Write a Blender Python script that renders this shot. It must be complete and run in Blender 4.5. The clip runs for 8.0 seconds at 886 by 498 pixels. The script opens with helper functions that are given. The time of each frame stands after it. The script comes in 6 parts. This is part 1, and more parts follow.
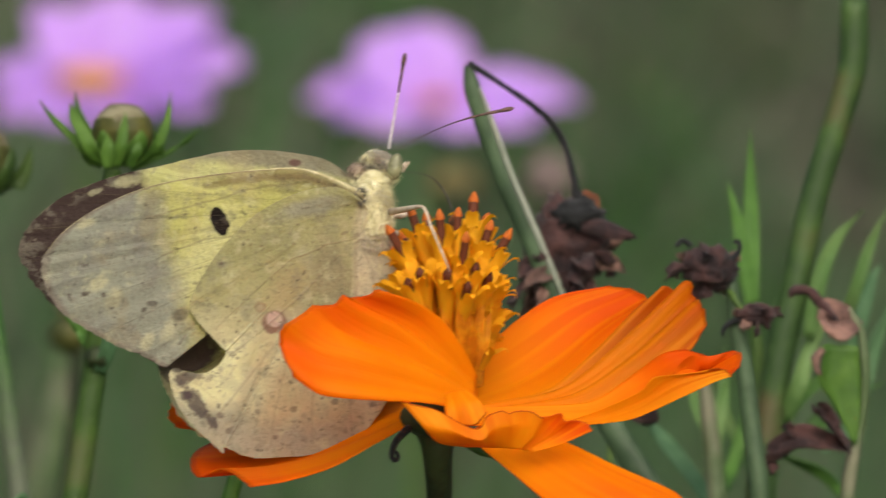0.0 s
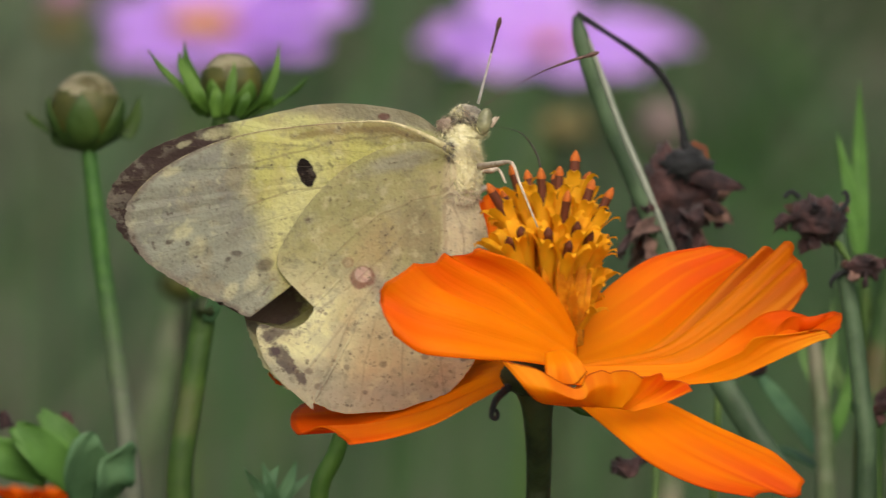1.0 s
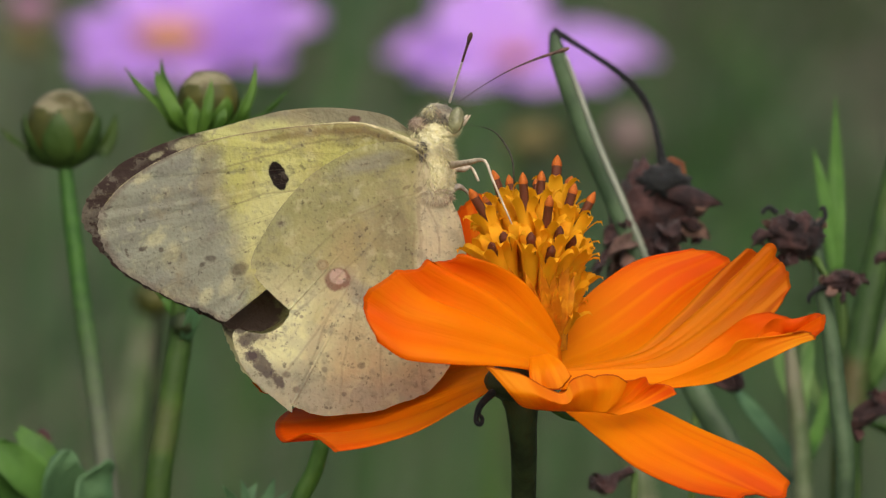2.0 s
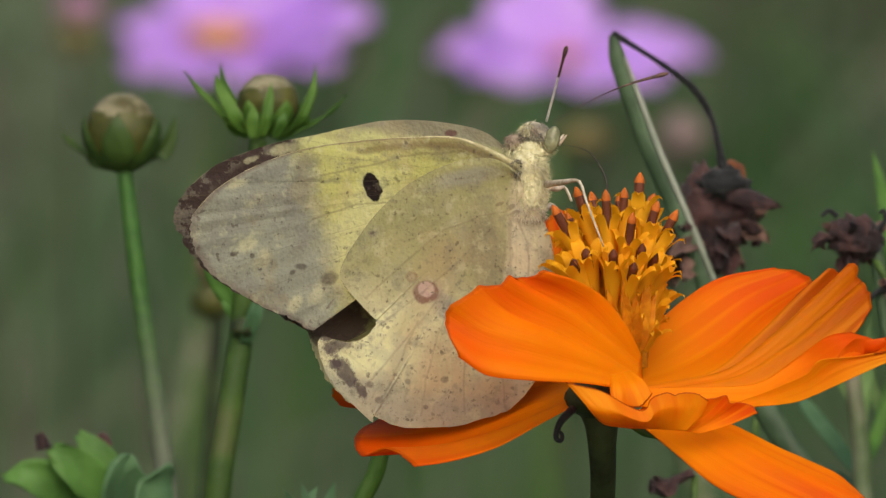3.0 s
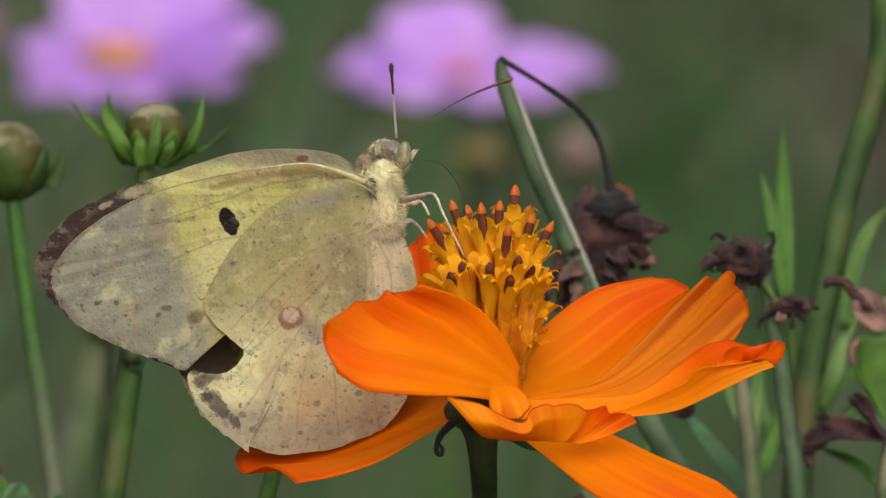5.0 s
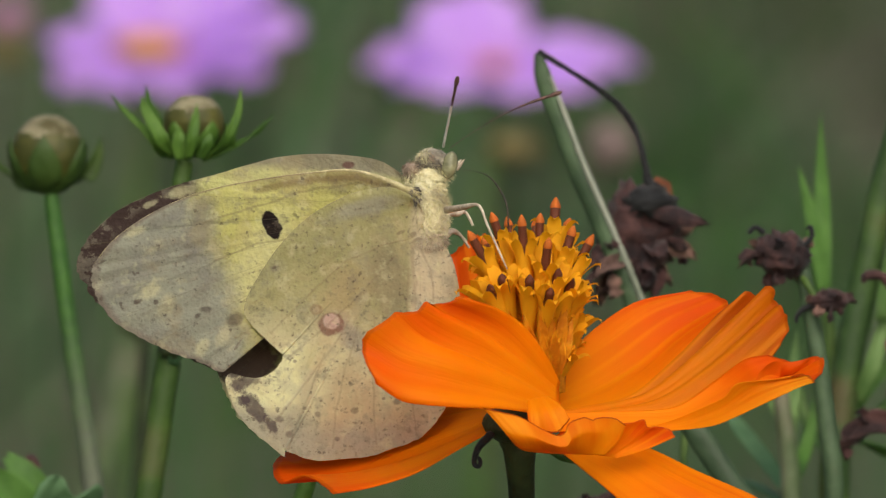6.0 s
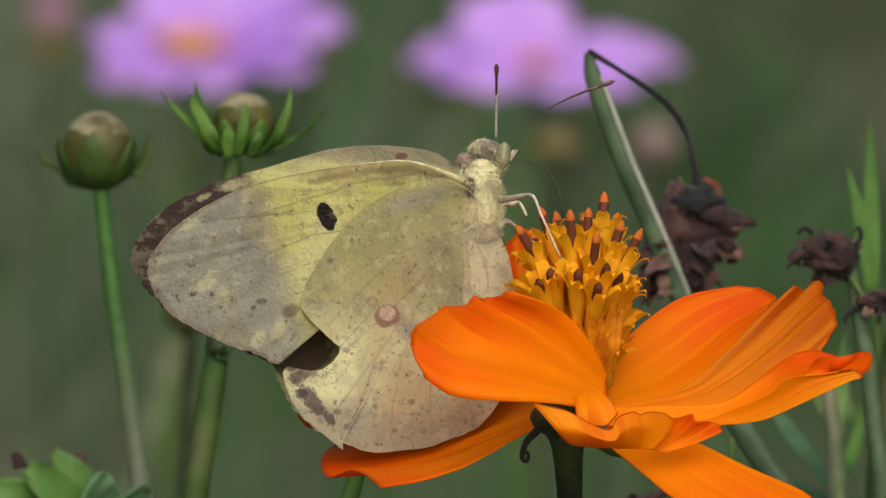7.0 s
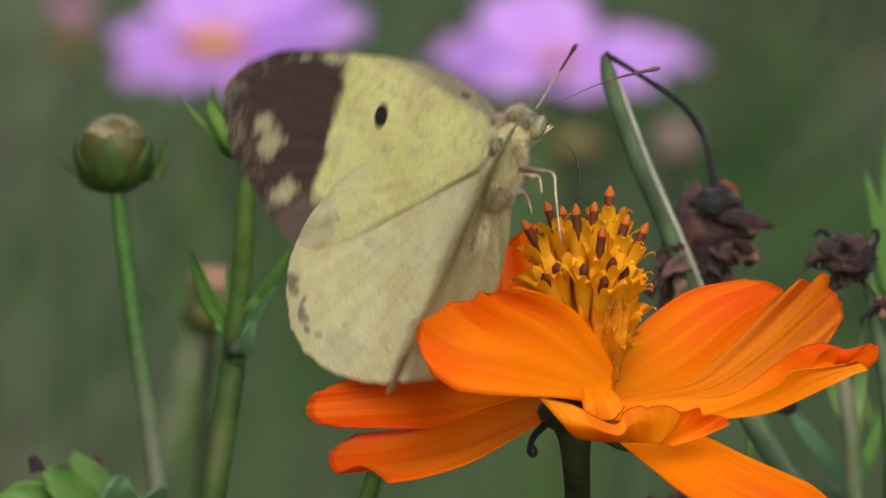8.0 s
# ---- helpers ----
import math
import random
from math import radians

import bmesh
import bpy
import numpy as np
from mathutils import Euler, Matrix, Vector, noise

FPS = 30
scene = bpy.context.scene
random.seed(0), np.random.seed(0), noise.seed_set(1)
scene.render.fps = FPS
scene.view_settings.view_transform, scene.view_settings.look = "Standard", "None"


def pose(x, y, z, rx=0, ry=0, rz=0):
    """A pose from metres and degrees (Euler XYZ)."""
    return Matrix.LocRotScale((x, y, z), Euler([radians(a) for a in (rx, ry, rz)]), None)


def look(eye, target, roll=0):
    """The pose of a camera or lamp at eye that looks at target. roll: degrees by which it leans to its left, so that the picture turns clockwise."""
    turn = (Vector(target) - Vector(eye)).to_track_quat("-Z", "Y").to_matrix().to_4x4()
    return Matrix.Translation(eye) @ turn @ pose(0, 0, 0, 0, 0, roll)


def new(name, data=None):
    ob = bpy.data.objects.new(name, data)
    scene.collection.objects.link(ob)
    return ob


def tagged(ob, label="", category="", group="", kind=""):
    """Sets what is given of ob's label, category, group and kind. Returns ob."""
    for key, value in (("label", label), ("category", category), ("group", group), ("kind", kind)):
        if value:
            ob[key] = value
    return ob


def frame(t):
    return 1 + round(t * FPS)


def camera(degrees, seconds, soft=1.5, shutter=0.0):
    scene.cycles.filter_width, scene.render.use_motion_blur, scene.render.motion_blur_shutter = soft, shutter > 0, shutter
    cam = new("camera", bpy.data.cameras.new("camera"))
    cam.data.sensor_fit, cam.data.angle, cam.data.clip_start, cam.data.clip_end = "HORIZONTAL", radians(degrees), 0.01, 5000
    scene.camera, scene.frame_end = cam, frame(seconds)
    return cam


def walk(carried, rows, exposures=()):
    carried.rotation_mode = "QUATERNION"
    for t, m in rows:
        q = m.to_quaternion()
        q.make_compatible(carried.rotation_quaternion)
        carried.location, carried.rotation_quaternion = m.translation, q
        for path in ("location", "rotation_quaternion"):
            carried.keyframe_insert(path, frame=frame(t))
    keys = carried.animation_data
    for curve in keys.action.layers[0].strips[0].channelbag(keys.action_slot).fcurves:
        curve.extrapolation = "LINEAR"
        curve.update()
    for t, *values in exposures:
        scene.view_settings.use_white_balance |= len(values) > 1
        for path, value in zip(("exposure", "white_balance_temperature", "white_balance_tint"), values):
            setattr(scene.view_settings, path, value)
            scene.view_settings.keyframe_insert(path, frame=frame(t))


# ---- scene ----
TILT = 6.0                                   # the lens looks down by this angle
HEAD = Vector((0.0, 0.0, 0.72))              # middle of the view, in the plane of the orange flower head
REACH = 0.9                                  # from the lens to that plane
VIEW = Matrix.Translation(HEAD) @ Matrix.Rotation(radians(-TILT), 4, "X")

# ---- camera ----
cam = camera(4.489, 8.0, soft=1.3, shutter=0.3)
cam.data.dof.use_dof = True
cam.data.dof.focus_distance = REACH
cam.data.dof.aperture_fstop = 90.0

# seconds, right and up in mm, pan, tilt and roll in degrees
PATH = [
    (0, 2.70, -2.16, 0.4594, 0.3074, 0.35),
    (0.1, 2.76, -2.08, 0.2843, 0.2823, 0.36),
    (0.2, 2.81, -1.99, 0.0719, 0.2542, 0.38),
    (0.3, 2.87, -1.91, -0.1233, 0.2234, 0.39),
    (0.4, 2.92, -1.82, -0.2153, 0.1782, 0.41),
    (0.5, 2.97, -1.74, -0.1957, 0.1301, 0.42),
    (0.7, 3.08, -1.57, -0.2251, 0.0712, 0.43),
    (0.8, 3.13, -1.48, -0.1987, 0.0298, 0.44),
    (1, 3.25, -1.31, -0.1231, 0.0015, 0.45),
    (1.2, 2.95, -1.19, 0.0094, -0.0289, 0.42),
    (2.3, 1.30, -0.51, 0.0593, 0.0678, 0.28),
    (2.5, 1.00, -0.39, 0.0257, 0.0490, 0.25),
    (2.8, 0.70, -0.27, -0.1241, 0.0360, 0.23),
    (3, 0.50, -0.19, -0.1505, 0.0359, 0.22),
    (3.2, 0.30, -0.12, -0.1086, 0.0124, 0.13),
    (3.5, 0.00, -0.00, -0.0000, 0.0000, 0.00),
    (3.8, 0.79, 0.35, 0.0811, -0.0140, -0.06),
    (4, 1.31, 0.58, 0.1275, 0.0197, -0.10),
    (4.2, 1.84, 0.81, 0.1968, 0.0126, -0.20),
    (4.5, 2.63, 1.16, 0.2406, 0.0622, -0.35),
    (4.7, 2.40, 1.16, 0.3085, 0.0880, -0.33),
    (5.8, 1.17, 1.16, 0.2707, 0.0823, -0.22),
    (6, 0.95, 1.16, 0.1953, 0.0537, -0.20),
    (6.2, 0.73, 1.16, 0.1291, 0.0531, -0.14),
    (6.5, 0.39, 1.16, 0.0313, 0.0307, -0.05),
    (6.8, 0.15, 1.25, 0.0057, 0.0424, 0.04),
    (7, 0.00, 1.31, 0.0029, 0.0387, 0.10),
    (7.25, 0.15, 1.45, 0.0423, 0.0449, 0.08),
    (7.5, 0.31, 1.58, 0.0044, 0.0511, 0.05),
    (7.7, 0.43, 1.69, -0.0575, 0.0245, 0.03),
    (8, 0.62, 1.85, -0.1202, 0.0205, 0.00),
]


def held(right, up, pan, tilt, roll):
    eye = VIEW @ Vector((right / 1000, -REACH, up / 1000))
    return (Matrix.Translation(eye) @ Matrix.Rotation(radians(-pan), 4, "Z")
            @ Matrix.Rotation(radians(90 - TILT + tilt), 4, "X") @ Matrix.Rotation(radians(roll), 4, "Z"))


walk(cam, [(t, held(*row)) for t, *row in PATH], [(0, -0.07), (1, -0.14), (2.5, -0.24), (6.5, -0.24), (7.5, -0.27), (8, -0.15)])

# ---- light: a bright overcast day ----
world = bpy.data.worlds.new("overcast_sky")
scene.world = world
world.use_nodes = True
sky = world.node_tree.nodes.new("ShaderNodeTexSky")
sky.sky_type, sky.sun_disc = "NISHITA", False
sky.sun_elevation, sky.sun_rotation = radians(41), radians(173)
sky.dust_density, sky.air_density, sky.ozone_density = 6.0, 1.0, 0.6
world.node_tree.links.new(sky.outputs[0], world.node_tree.nodes["Background"].inputs[0])
world.node_tree.nodes["Background"].inputs[1].default_value = 0.13
sun = new("sun", bpy.data.lights.new("sun", "SUN"))
sun.data.energy, sun.data.angle, sun.data.color = 2.6, radians(64), (1.0, 0.96, 0.89)
sun.matrix_world = look((0.28, -2.25, 1.95), (0, 0, 0))


# ---- materials ----
class Nodes:
    """Short hand for a node material."""

    def __init__(self, name):
        self.mat = bpy.data.materials.new(name)
        self.mat.use_nodes = True
        self.tree = self.mat.node_tree
        self.tree.nodes.clear()
        self.out = self.tree.nodes.new("ShaderNodeOutputMaterial")

    def add(self, kind, **sockets):
        node = self.tree.nodes.new(kind)
        for key, value in sockets.items():
            self.put(node.inputs[key.replace("_", " ")], value)
        return node

    def put(self, socket, value):
        if isinstance(value, bpy.types.NodeSocket):
            self.tree.links.new(value, socket)
        else:
            socket.default_value = value

    def math(self, op, a, b=0.0, c=0.0):
        node = self.tree.nodes.new("ShaderNodeMath")
        node.operation = op
        for i, value in enumerate((a, b, c)):
            self.put(node.inputs[i], value)
        return node.outputs[0]

    def step(self, x, low, high):
        node = self.tree.nodes.new("ShaderNodeMapRange")
        node.interpolation_type = "SMOOTHSTEP"
        for i, value in enumerate((x, low, high, 0.0, 1.0)):
            self.put(node.inputs[i], value)
        return node.outputs[0]

    def mix(self, f, a, b):
        node = self.tree.nodes.new("ShaderNodeMix")
        node.data_type = "RGBA"
        for i, value in ((0, f), (6, a), (7, b)):
            self.put(node.inputs[i], value if isinstance(value, (bpy.types.NodeSocket, float)) else (*value, 1.0))
        return node.outputs[2]

    def coords(self):
        return self.tree.nodes.new("ShaderNodeTexCoord").outputs["Object"]

    def uv(self):
        node = self.tree.nodes.new("ShaderNodeUVMap")
        split = self.add("ShaderNodeSeparateXYZ", Vector=node.outputs[0])
        return split.outputs[0], split.outputs[1]

    def noise(self, vector, size, detail=4.0, rough=0.55):
        return self.add("ShaderNodeTexNoise", Vector=vector, Scale=1.0 / size, Detail=detail, Roughness=rough).outputs[0]

    def stretched(self, x, y, z):
        return self.add("ShaderNodeCombineXYZ", X=x, Y=y, Z=z).outputs[0]

    def bump(self, height, strength, distance):
        return self.add("ShaderNodeBump", Height=height, Strength=strength, Distance=distance).outputs[0]

    def finish(self, colour, rough=0.6, normal=None, through_colour=None, through_share=0.0, sheen=0.0, gloss=0.3, metal=0.0):
        bsdf = self.add("ShaderNodeBsdfPrincipled", Roughness=rough, Metallic=metal)
        self.put(bsdf.inputs["Base Color"], colour if isinstance(colour, bpy.types.NodeSocket) else (*colour, 1.0))
        bsdf.inputs["Specular IOR Level"].default_value = gloss
        bsdf.inputs["Sheen Weight"].default_value = sheen
        if normal is not None:
            self.put(bsdf.inputs["Normal"], normal)
        shader = bsdf.outputs[0]
        if through_share > 0:
            leak = self.add("ShaderNodeBsdfTranslucent")
            tint = through_colour if through_colour is not None else colour
            self.put(leak.inputs[0], tint if isinstance(tint, bpy.types.NodeSocket) else (*tint, 1.0))
            if normal is not None:
                self.put(leak.inputs["Normal"], normal)
            both = self.tree.nodes.new("ShaderNodeMixShader")
            both.inputs[0].default_value = through_share
            self.tree.links.new(shader, both.inputs[1])
            self.tree.links.new(leak.outputs[0], both.inputs[2])
            shader = both.outputs[0]
        self.tree.links.new(shader, self.out.inputs[0])
        return self.mat


def petal_orange(name, deep, bright, vein, base, rim=0.3, lines=0.0, hem=0.35):
    n = Nodes(name)
    s, t = n.uv()
    at_mm = n.coords()
    streak = n.noise(n.stretched(n.math("MULTIPLY", s, 6.0), n.math("MULTIPLY", t, 0.7), 0.0), 1.0, 3.0)
    fine = n.noise(n.stretched(n.math("MULTIPLY", s, 46.0), n.math("MULTIPLY", t, 3.0), 3.0), 1.0, 2.0)
    blotch = n.noise(at_mm, 0.006, 3.0)
    stripe = n.math("SINE", n.math("MULTIPLY_ADD", s, 6.28 * lines, n.math("MULTIPLY", streak, 5.0)))
    band = n.noise(n.stretched(n.math("MULTIPLY", s, 5.0), n.math("MULTIPLY", t, 0.3), 7.0), 1.0, 1.0)
    # natural streaking, with some shade of the petal folds put into the colour
    colour = n.mix(n.step(streak, 0.3, 0.72), deep, bright)
    colour = n.mix(n.math("MULTIPLY", n.step(band, 0.46, 0.58), 0.85), colour, vein)
    colour = n.mix(n.math("MULTIPLY", n.step(fine, 0.45, 0.8), 0.18), colour, vein)
    if lines:
        colour = n.mix(n.math("MULTIPLY", n.step(stripe, 0.0, 0.9), 0.55), colour, bright)
    colour = n.mix(n.math("MULTIPLY", n.step(blotch, 0.45, 0.7), 0.3), colour, (0.92, 0.13, 0.001))
    edge = n.math("MULTIPLY", n.step(n.math("ADD", t, n.math("MULTIPLY", blotch, 0.25)), 0.75, 1.15), rim)
    colour = n.mix(edge, colour, (0.72, 0.075, 0.001))
    colour = n.mix(n.math("MULTIPLY", n.step(t, 0.9, 0.12), 0.8), colour, base)
    colour = n.mix(n.math("MULTIPLY", n.step(n.math("ADD", t, n.math("MULTIPLY", fine, 0.02)), 0.978, 0.995), hem), colour, (0.42, 0.040, 0.001))
    relief = n.math("ADD", streak, n.math("MULTIPLY", fine, 0.5))
    return n.finish(colour, 0.5, n.bump(relief, 0.28, 0.0004), colour, 0.55, 0.0, 0.12)


def petal_pink():
    n = Nodes("petal_pink")
    s, t = n.uv()
    streak = n.noise(n.stretched(n.math("MULTIPLY", s, 6.0), n.math("MULTIPLY", t, 0.8), 0.0), 1.0, 3.0)
    colour = n.mix(n.step(streak, 0.35, 0.7), (0.66, 0.38, 0.90), (0.80, 0.56, 0.98))
    colour = n.mix(n.step(t, 0.4, 0.05), colour, (0.66, 0.32, 0.80))
    return n.finish(colour, 0.6, None, colour, 0.55)


def plant_green(name, light, dark, size, share=0.15, rough=0.55, tan=None):
    n = Nodes(name)
    where = n.coords()
    broad = n.noise(where, size * 6, 3.0)
    grain = n.noise(where, size, 3.0)
    colour = n.mix(n.step(broad, 0.35, 0.68), dark, light)
    colour = n.mix(n.math("MULTIPLY", n.step(grain, 0.5, 0.8), 0.25), colour, [c * 0.6 for c in dark])
    if tan:
        colour = n.mix(n.math("MULTIPLY", n.step(n.noise(where, size * 12, 2.0), 0.48, 0.62), 0.75), colour, tan)
    return n.finish(colour, rough, n.bump(grain, 0.2, size), colour, share, 0.0, 0.35)


def two_tone():
    """Green near the bud, grey and mauve further down."""
    n = Nodes("stem_green_to_grey")
    where = n.coords()
    z = n.add("ShaderNodeSeparateXYZ", Vector=where).outputs[2]
    grain = n.noise(where, 0.0012, 3.0)
    colour = n.mix(n.step(grain, 0.3, 0.7), (0.03, 0.10, 0.016), (0.055, 0.145, 0.024))
    fade = n.step(n.math("ADD", z, n.math("MULTIPLY", grain, 0.004)), 0.7115, 0.690)
    colour = n.mix(n.math("MULTIPLY", fade, 0.65), colour, (0.19, 0.17, 0.155))
    return n.finish(colour, 0.55, n.bump(grain, 0.3, 0.0006), colour, 0.1, 0.0, 0.35)


def withered(name, light, dark, size):
    n = Nodes(name)
    where = n.coords()
    broad = n.noise(where, size * 3, 5.0, 0.65)
    grain = n.noise(where, size * 0.6, 3.0)
    colour = n.mix(n.step(broad, 0.35, 0.68), dark, light)
    colour = n.mix(n.math("MULTIPLY", n.step(grain, 0.5, 0.75), 0.6), colour, [c * 0.4 for c in dark])
    return n.finish(colour, 0.75, n.bump(broad, 0.9, size), colour, 0.1, 0.1, 0.25)


def speckled(name, light, dark, size, share=0.0, rough=0.6):
    n = Nodes(name)
    where = n.coords()
    grain = n.noise(where, size, 4.0)
    colour = n.mix(n.step(grain, 0.38, 0.66), dark, light)
    return n.finish(colour, rough, n.bump(grain, 0.3, size), colour, share, 0.0, 0.4)


def furry(name, light, mid, dark):
    n = Nodes(name)
    where = n.coords()
    tuft = n.noise(where, 0.0016, 3.0, 0.6)
    grain = n.noise(where, 0.0004, 3.0)
    colour = n.mix(n.step(grain, 0.35, 0.65), mid, light)
    hair = n.tree.nodes.new("ShaderNodeNewGeometry").outputs["Random Per Island"]
    colour = n.mix(n.math("MULTIPLY", n.step(hair, 0.6, 1.0), 0.3), colour, dark)
    colour = n.mix(n.math("MULTIPLY", n.step(tuft, 0.50, 0.60), 0.6), colour, dark)
    return n.finish(colour, 0.85, n.bump(tuft, 0.8, 0.0012), colour, 0.15, 0.2, 0.1)


class WingPaint(Nodes):
    """A wing's scales: local x and z in mm, s from root to edge."""

    def begin(self):
        self.where = self.coords()
        split = self.add("ShaderNodeSeparateXYZ", Vector=self.where)
        self.x = self.math("MULTIPLY", split.outputs[0], 1000.0)
        self.z = self.math("MULTIPLY", split.outputs[2], 1000.0)
        self.k, self.s = self.uv()
        self.rag = self.math("SUBTRACT", self.noise(self.where, 0.0011, 4.0, 0.7), 0.5)
        self.soft = self.math("SUBTRACT", self.noise(self.where, 0.005, 3.0), 0.5)
        self.dust = self.noise(self.where, 0.00030, 1.0, 0.5)

    def blob(self, centre, ru, rv, turn=0.0, ragged=0.7, blur=0.25):
        c, s = math.cos(radians(turn)), math.sin(radians(turn))
        du, dv = self.math("SUBTRACT", self.x, centre[0]), self.math("SUBTRACT", self.z, centre[1])
        a = self.math("ADD", self.math("MULTIPLY", du, c / ru), self.math("MULTIPLY", dv, s / ru))
        b = self.math("ADD", self.math("MULTIPLY", du, -s / rv), self.math("MULTIPLY", dv, c / rv))
        r = self.math("SQRT", self.math("ADD", self.math("MULTIPLY", a, a), self.math("MULTIPLY", b, b)))
        r = self.math("ADD", r, self.math("MULTIPLY", self.rag, ragged))
        return self.step(r, 1.0 + blur, 1.0 - blur)

    def slope(self, a, b, low, high, ragged=3.0):
        """A soft border along the line a x + b z."""
        d = self.math("ADD", self.math("MULTIPLY", self.x, a), self.math("MULTIPLY", self.z, b))
        d = self.math("ADD", d, self.math("MULTIPLY", self.soft, ragged * 2))
        d = self.math("ADD", d, self.math("MULTIPLY", self.rag, ragged))
        return self.step(d, low, high)

    def veins(self, count, start, width):
        f = self.math("FRACT", self.math("MULTIPLY", self.k, count))
        d = self.math("ABSOLUTE", self.math("SUBTRACT", f, 0.5))
        d = self.math("MULTIPLY", d, self.s)
        return self.math("MULTIPLY", self.step(d, width, width * 0.3), self.step(self.s, start, start + 0.1))

    def ribs(self, points, width, ragged=0.22):
        """Thin veins along a broken line of points in mm."""
        nearest = None
        sway = self.math("MULTIPLY", self.soft, 1.3)
        for (ax, az), (bx, bz) in zip(points, points[1:]):
            ex, ez = bx - ax, bz - az
            long = ex * ex + ez * ez
            du, dv = self.math("ADD", self.math("SUBTRACT", self.x, ax), sway), self.math("ADD", self.math("SUBTRACT", self.z, az), sway)
            h = self.math("MULTIPLY_ADD", du, ex / long, self.math("MULTIPLY", dv, ez / long))
            h = self.math("MINIMUM", self.math("MAXIMUM", h, 0.0), 1.0)
            pu, pv = self.math("MULTIPLY_ADD", h, -ex, du), self.math("MULTIPLY_ADD", h, -ez, dv)
            d = self.math("SQRT", self.math("MULTIPLY_ADD", pu, pu, self.math("MULTIPLY", pv, pv)))
            nearest = d if nearest is None else self.math("MINIMUM", nearest, d)
        nearest = self.math("MULTIPLY_ADD", self.math("ABSOLUTE", self.rag), ragged, nearest)
        return self.step(nearest, width * 1.5, width * 0.4)

    def times(self, mask, amount):
        return self.math("MULTIPLY", mask, amount)

    def close(self, colour, vein, share, wear=1.0):
        relief = self.math("ADD", self.dust, self.times(vein, 0.3))
        mottle = self.noise(self.where, 0.0012, 3.0, 0.65)
        streak = self.noise(self.stretched(self.math("MULTIPLY", self.k, 60.0), self.math("MULTIPLY", self.s, 3.0), 0.0), 1.0, 3.0)
        pale = self.step(self.add("ShaderNodeRGBToBW", Color=colour).outputs[0], 0.08, 0.25)
        colour = self.mix(self.times(self.step(mottle, 0.54, 0.70), 0.34 * wear), colour, (0.19, 0.17, 0.12))
        colour = self.mix(self.math("MULTIPLY", self.times(self.step(mottle, 0.46, 0.28), 0.4), pale), colour, (0.78, 0.765, 0.47))
        stain = self.noise(self.where, 0.0038, 4.0, 0.6)
        scuff = self.noise(self.stretched(self.math("ADD", self.x, 41.0), 0.0, self.math("MULTIPLY", self.z, 1.3)), 2.3, 4.0, 0.65)
        colour = self.mix(self.math("MULTIPLY", self.times(self.step(stain, 0.50, 0.66), 0.32), pale), colour, (0.52, 0.43, 0.24))
        colour = self.mix(self.math("MULTIPLY", self.times(self.step(stain, 0.47, 0.34), 0.3), pale), colour, (0.42, 0.41, 0.30))
        colour = self.mix(self.math("MULTIPLY", self.times(self.step(scuff, 0.54, 0.66), 0.42 * wear), pale), colour, (0.27, 0.245, 0.18))
        pits = self.noise(self.where, 0.00055, 2.0, 0.6)
        colour = self.mix(self.math("MULTIPLY", self.times(self.step(pits, 0.60, 0.70), 0.65 * wear), self.step(scuff, 0.38, 0.58)), colour, (0.10, 0.075, 0.06))
        colour = self.mix(self.times(self.step(streak, 0.5, 0.8), 0.16), colour, (0.24, 0.19, 0.12))
        relief = self.math("ADD", relief, self.math("ADD", self.times(streak, 0.35), self.times(mottle, 0.8)))
        return self.finish(colour, 0.7, self.bump(relief, 0.5, 0.0002), colour, share, 0.0, 0.2)


BROWN, GREY, CREAM = (0.070, 0.045, 0.038), (0.40, 0.41, 0.315), (0.78, 0.76, 0.46)


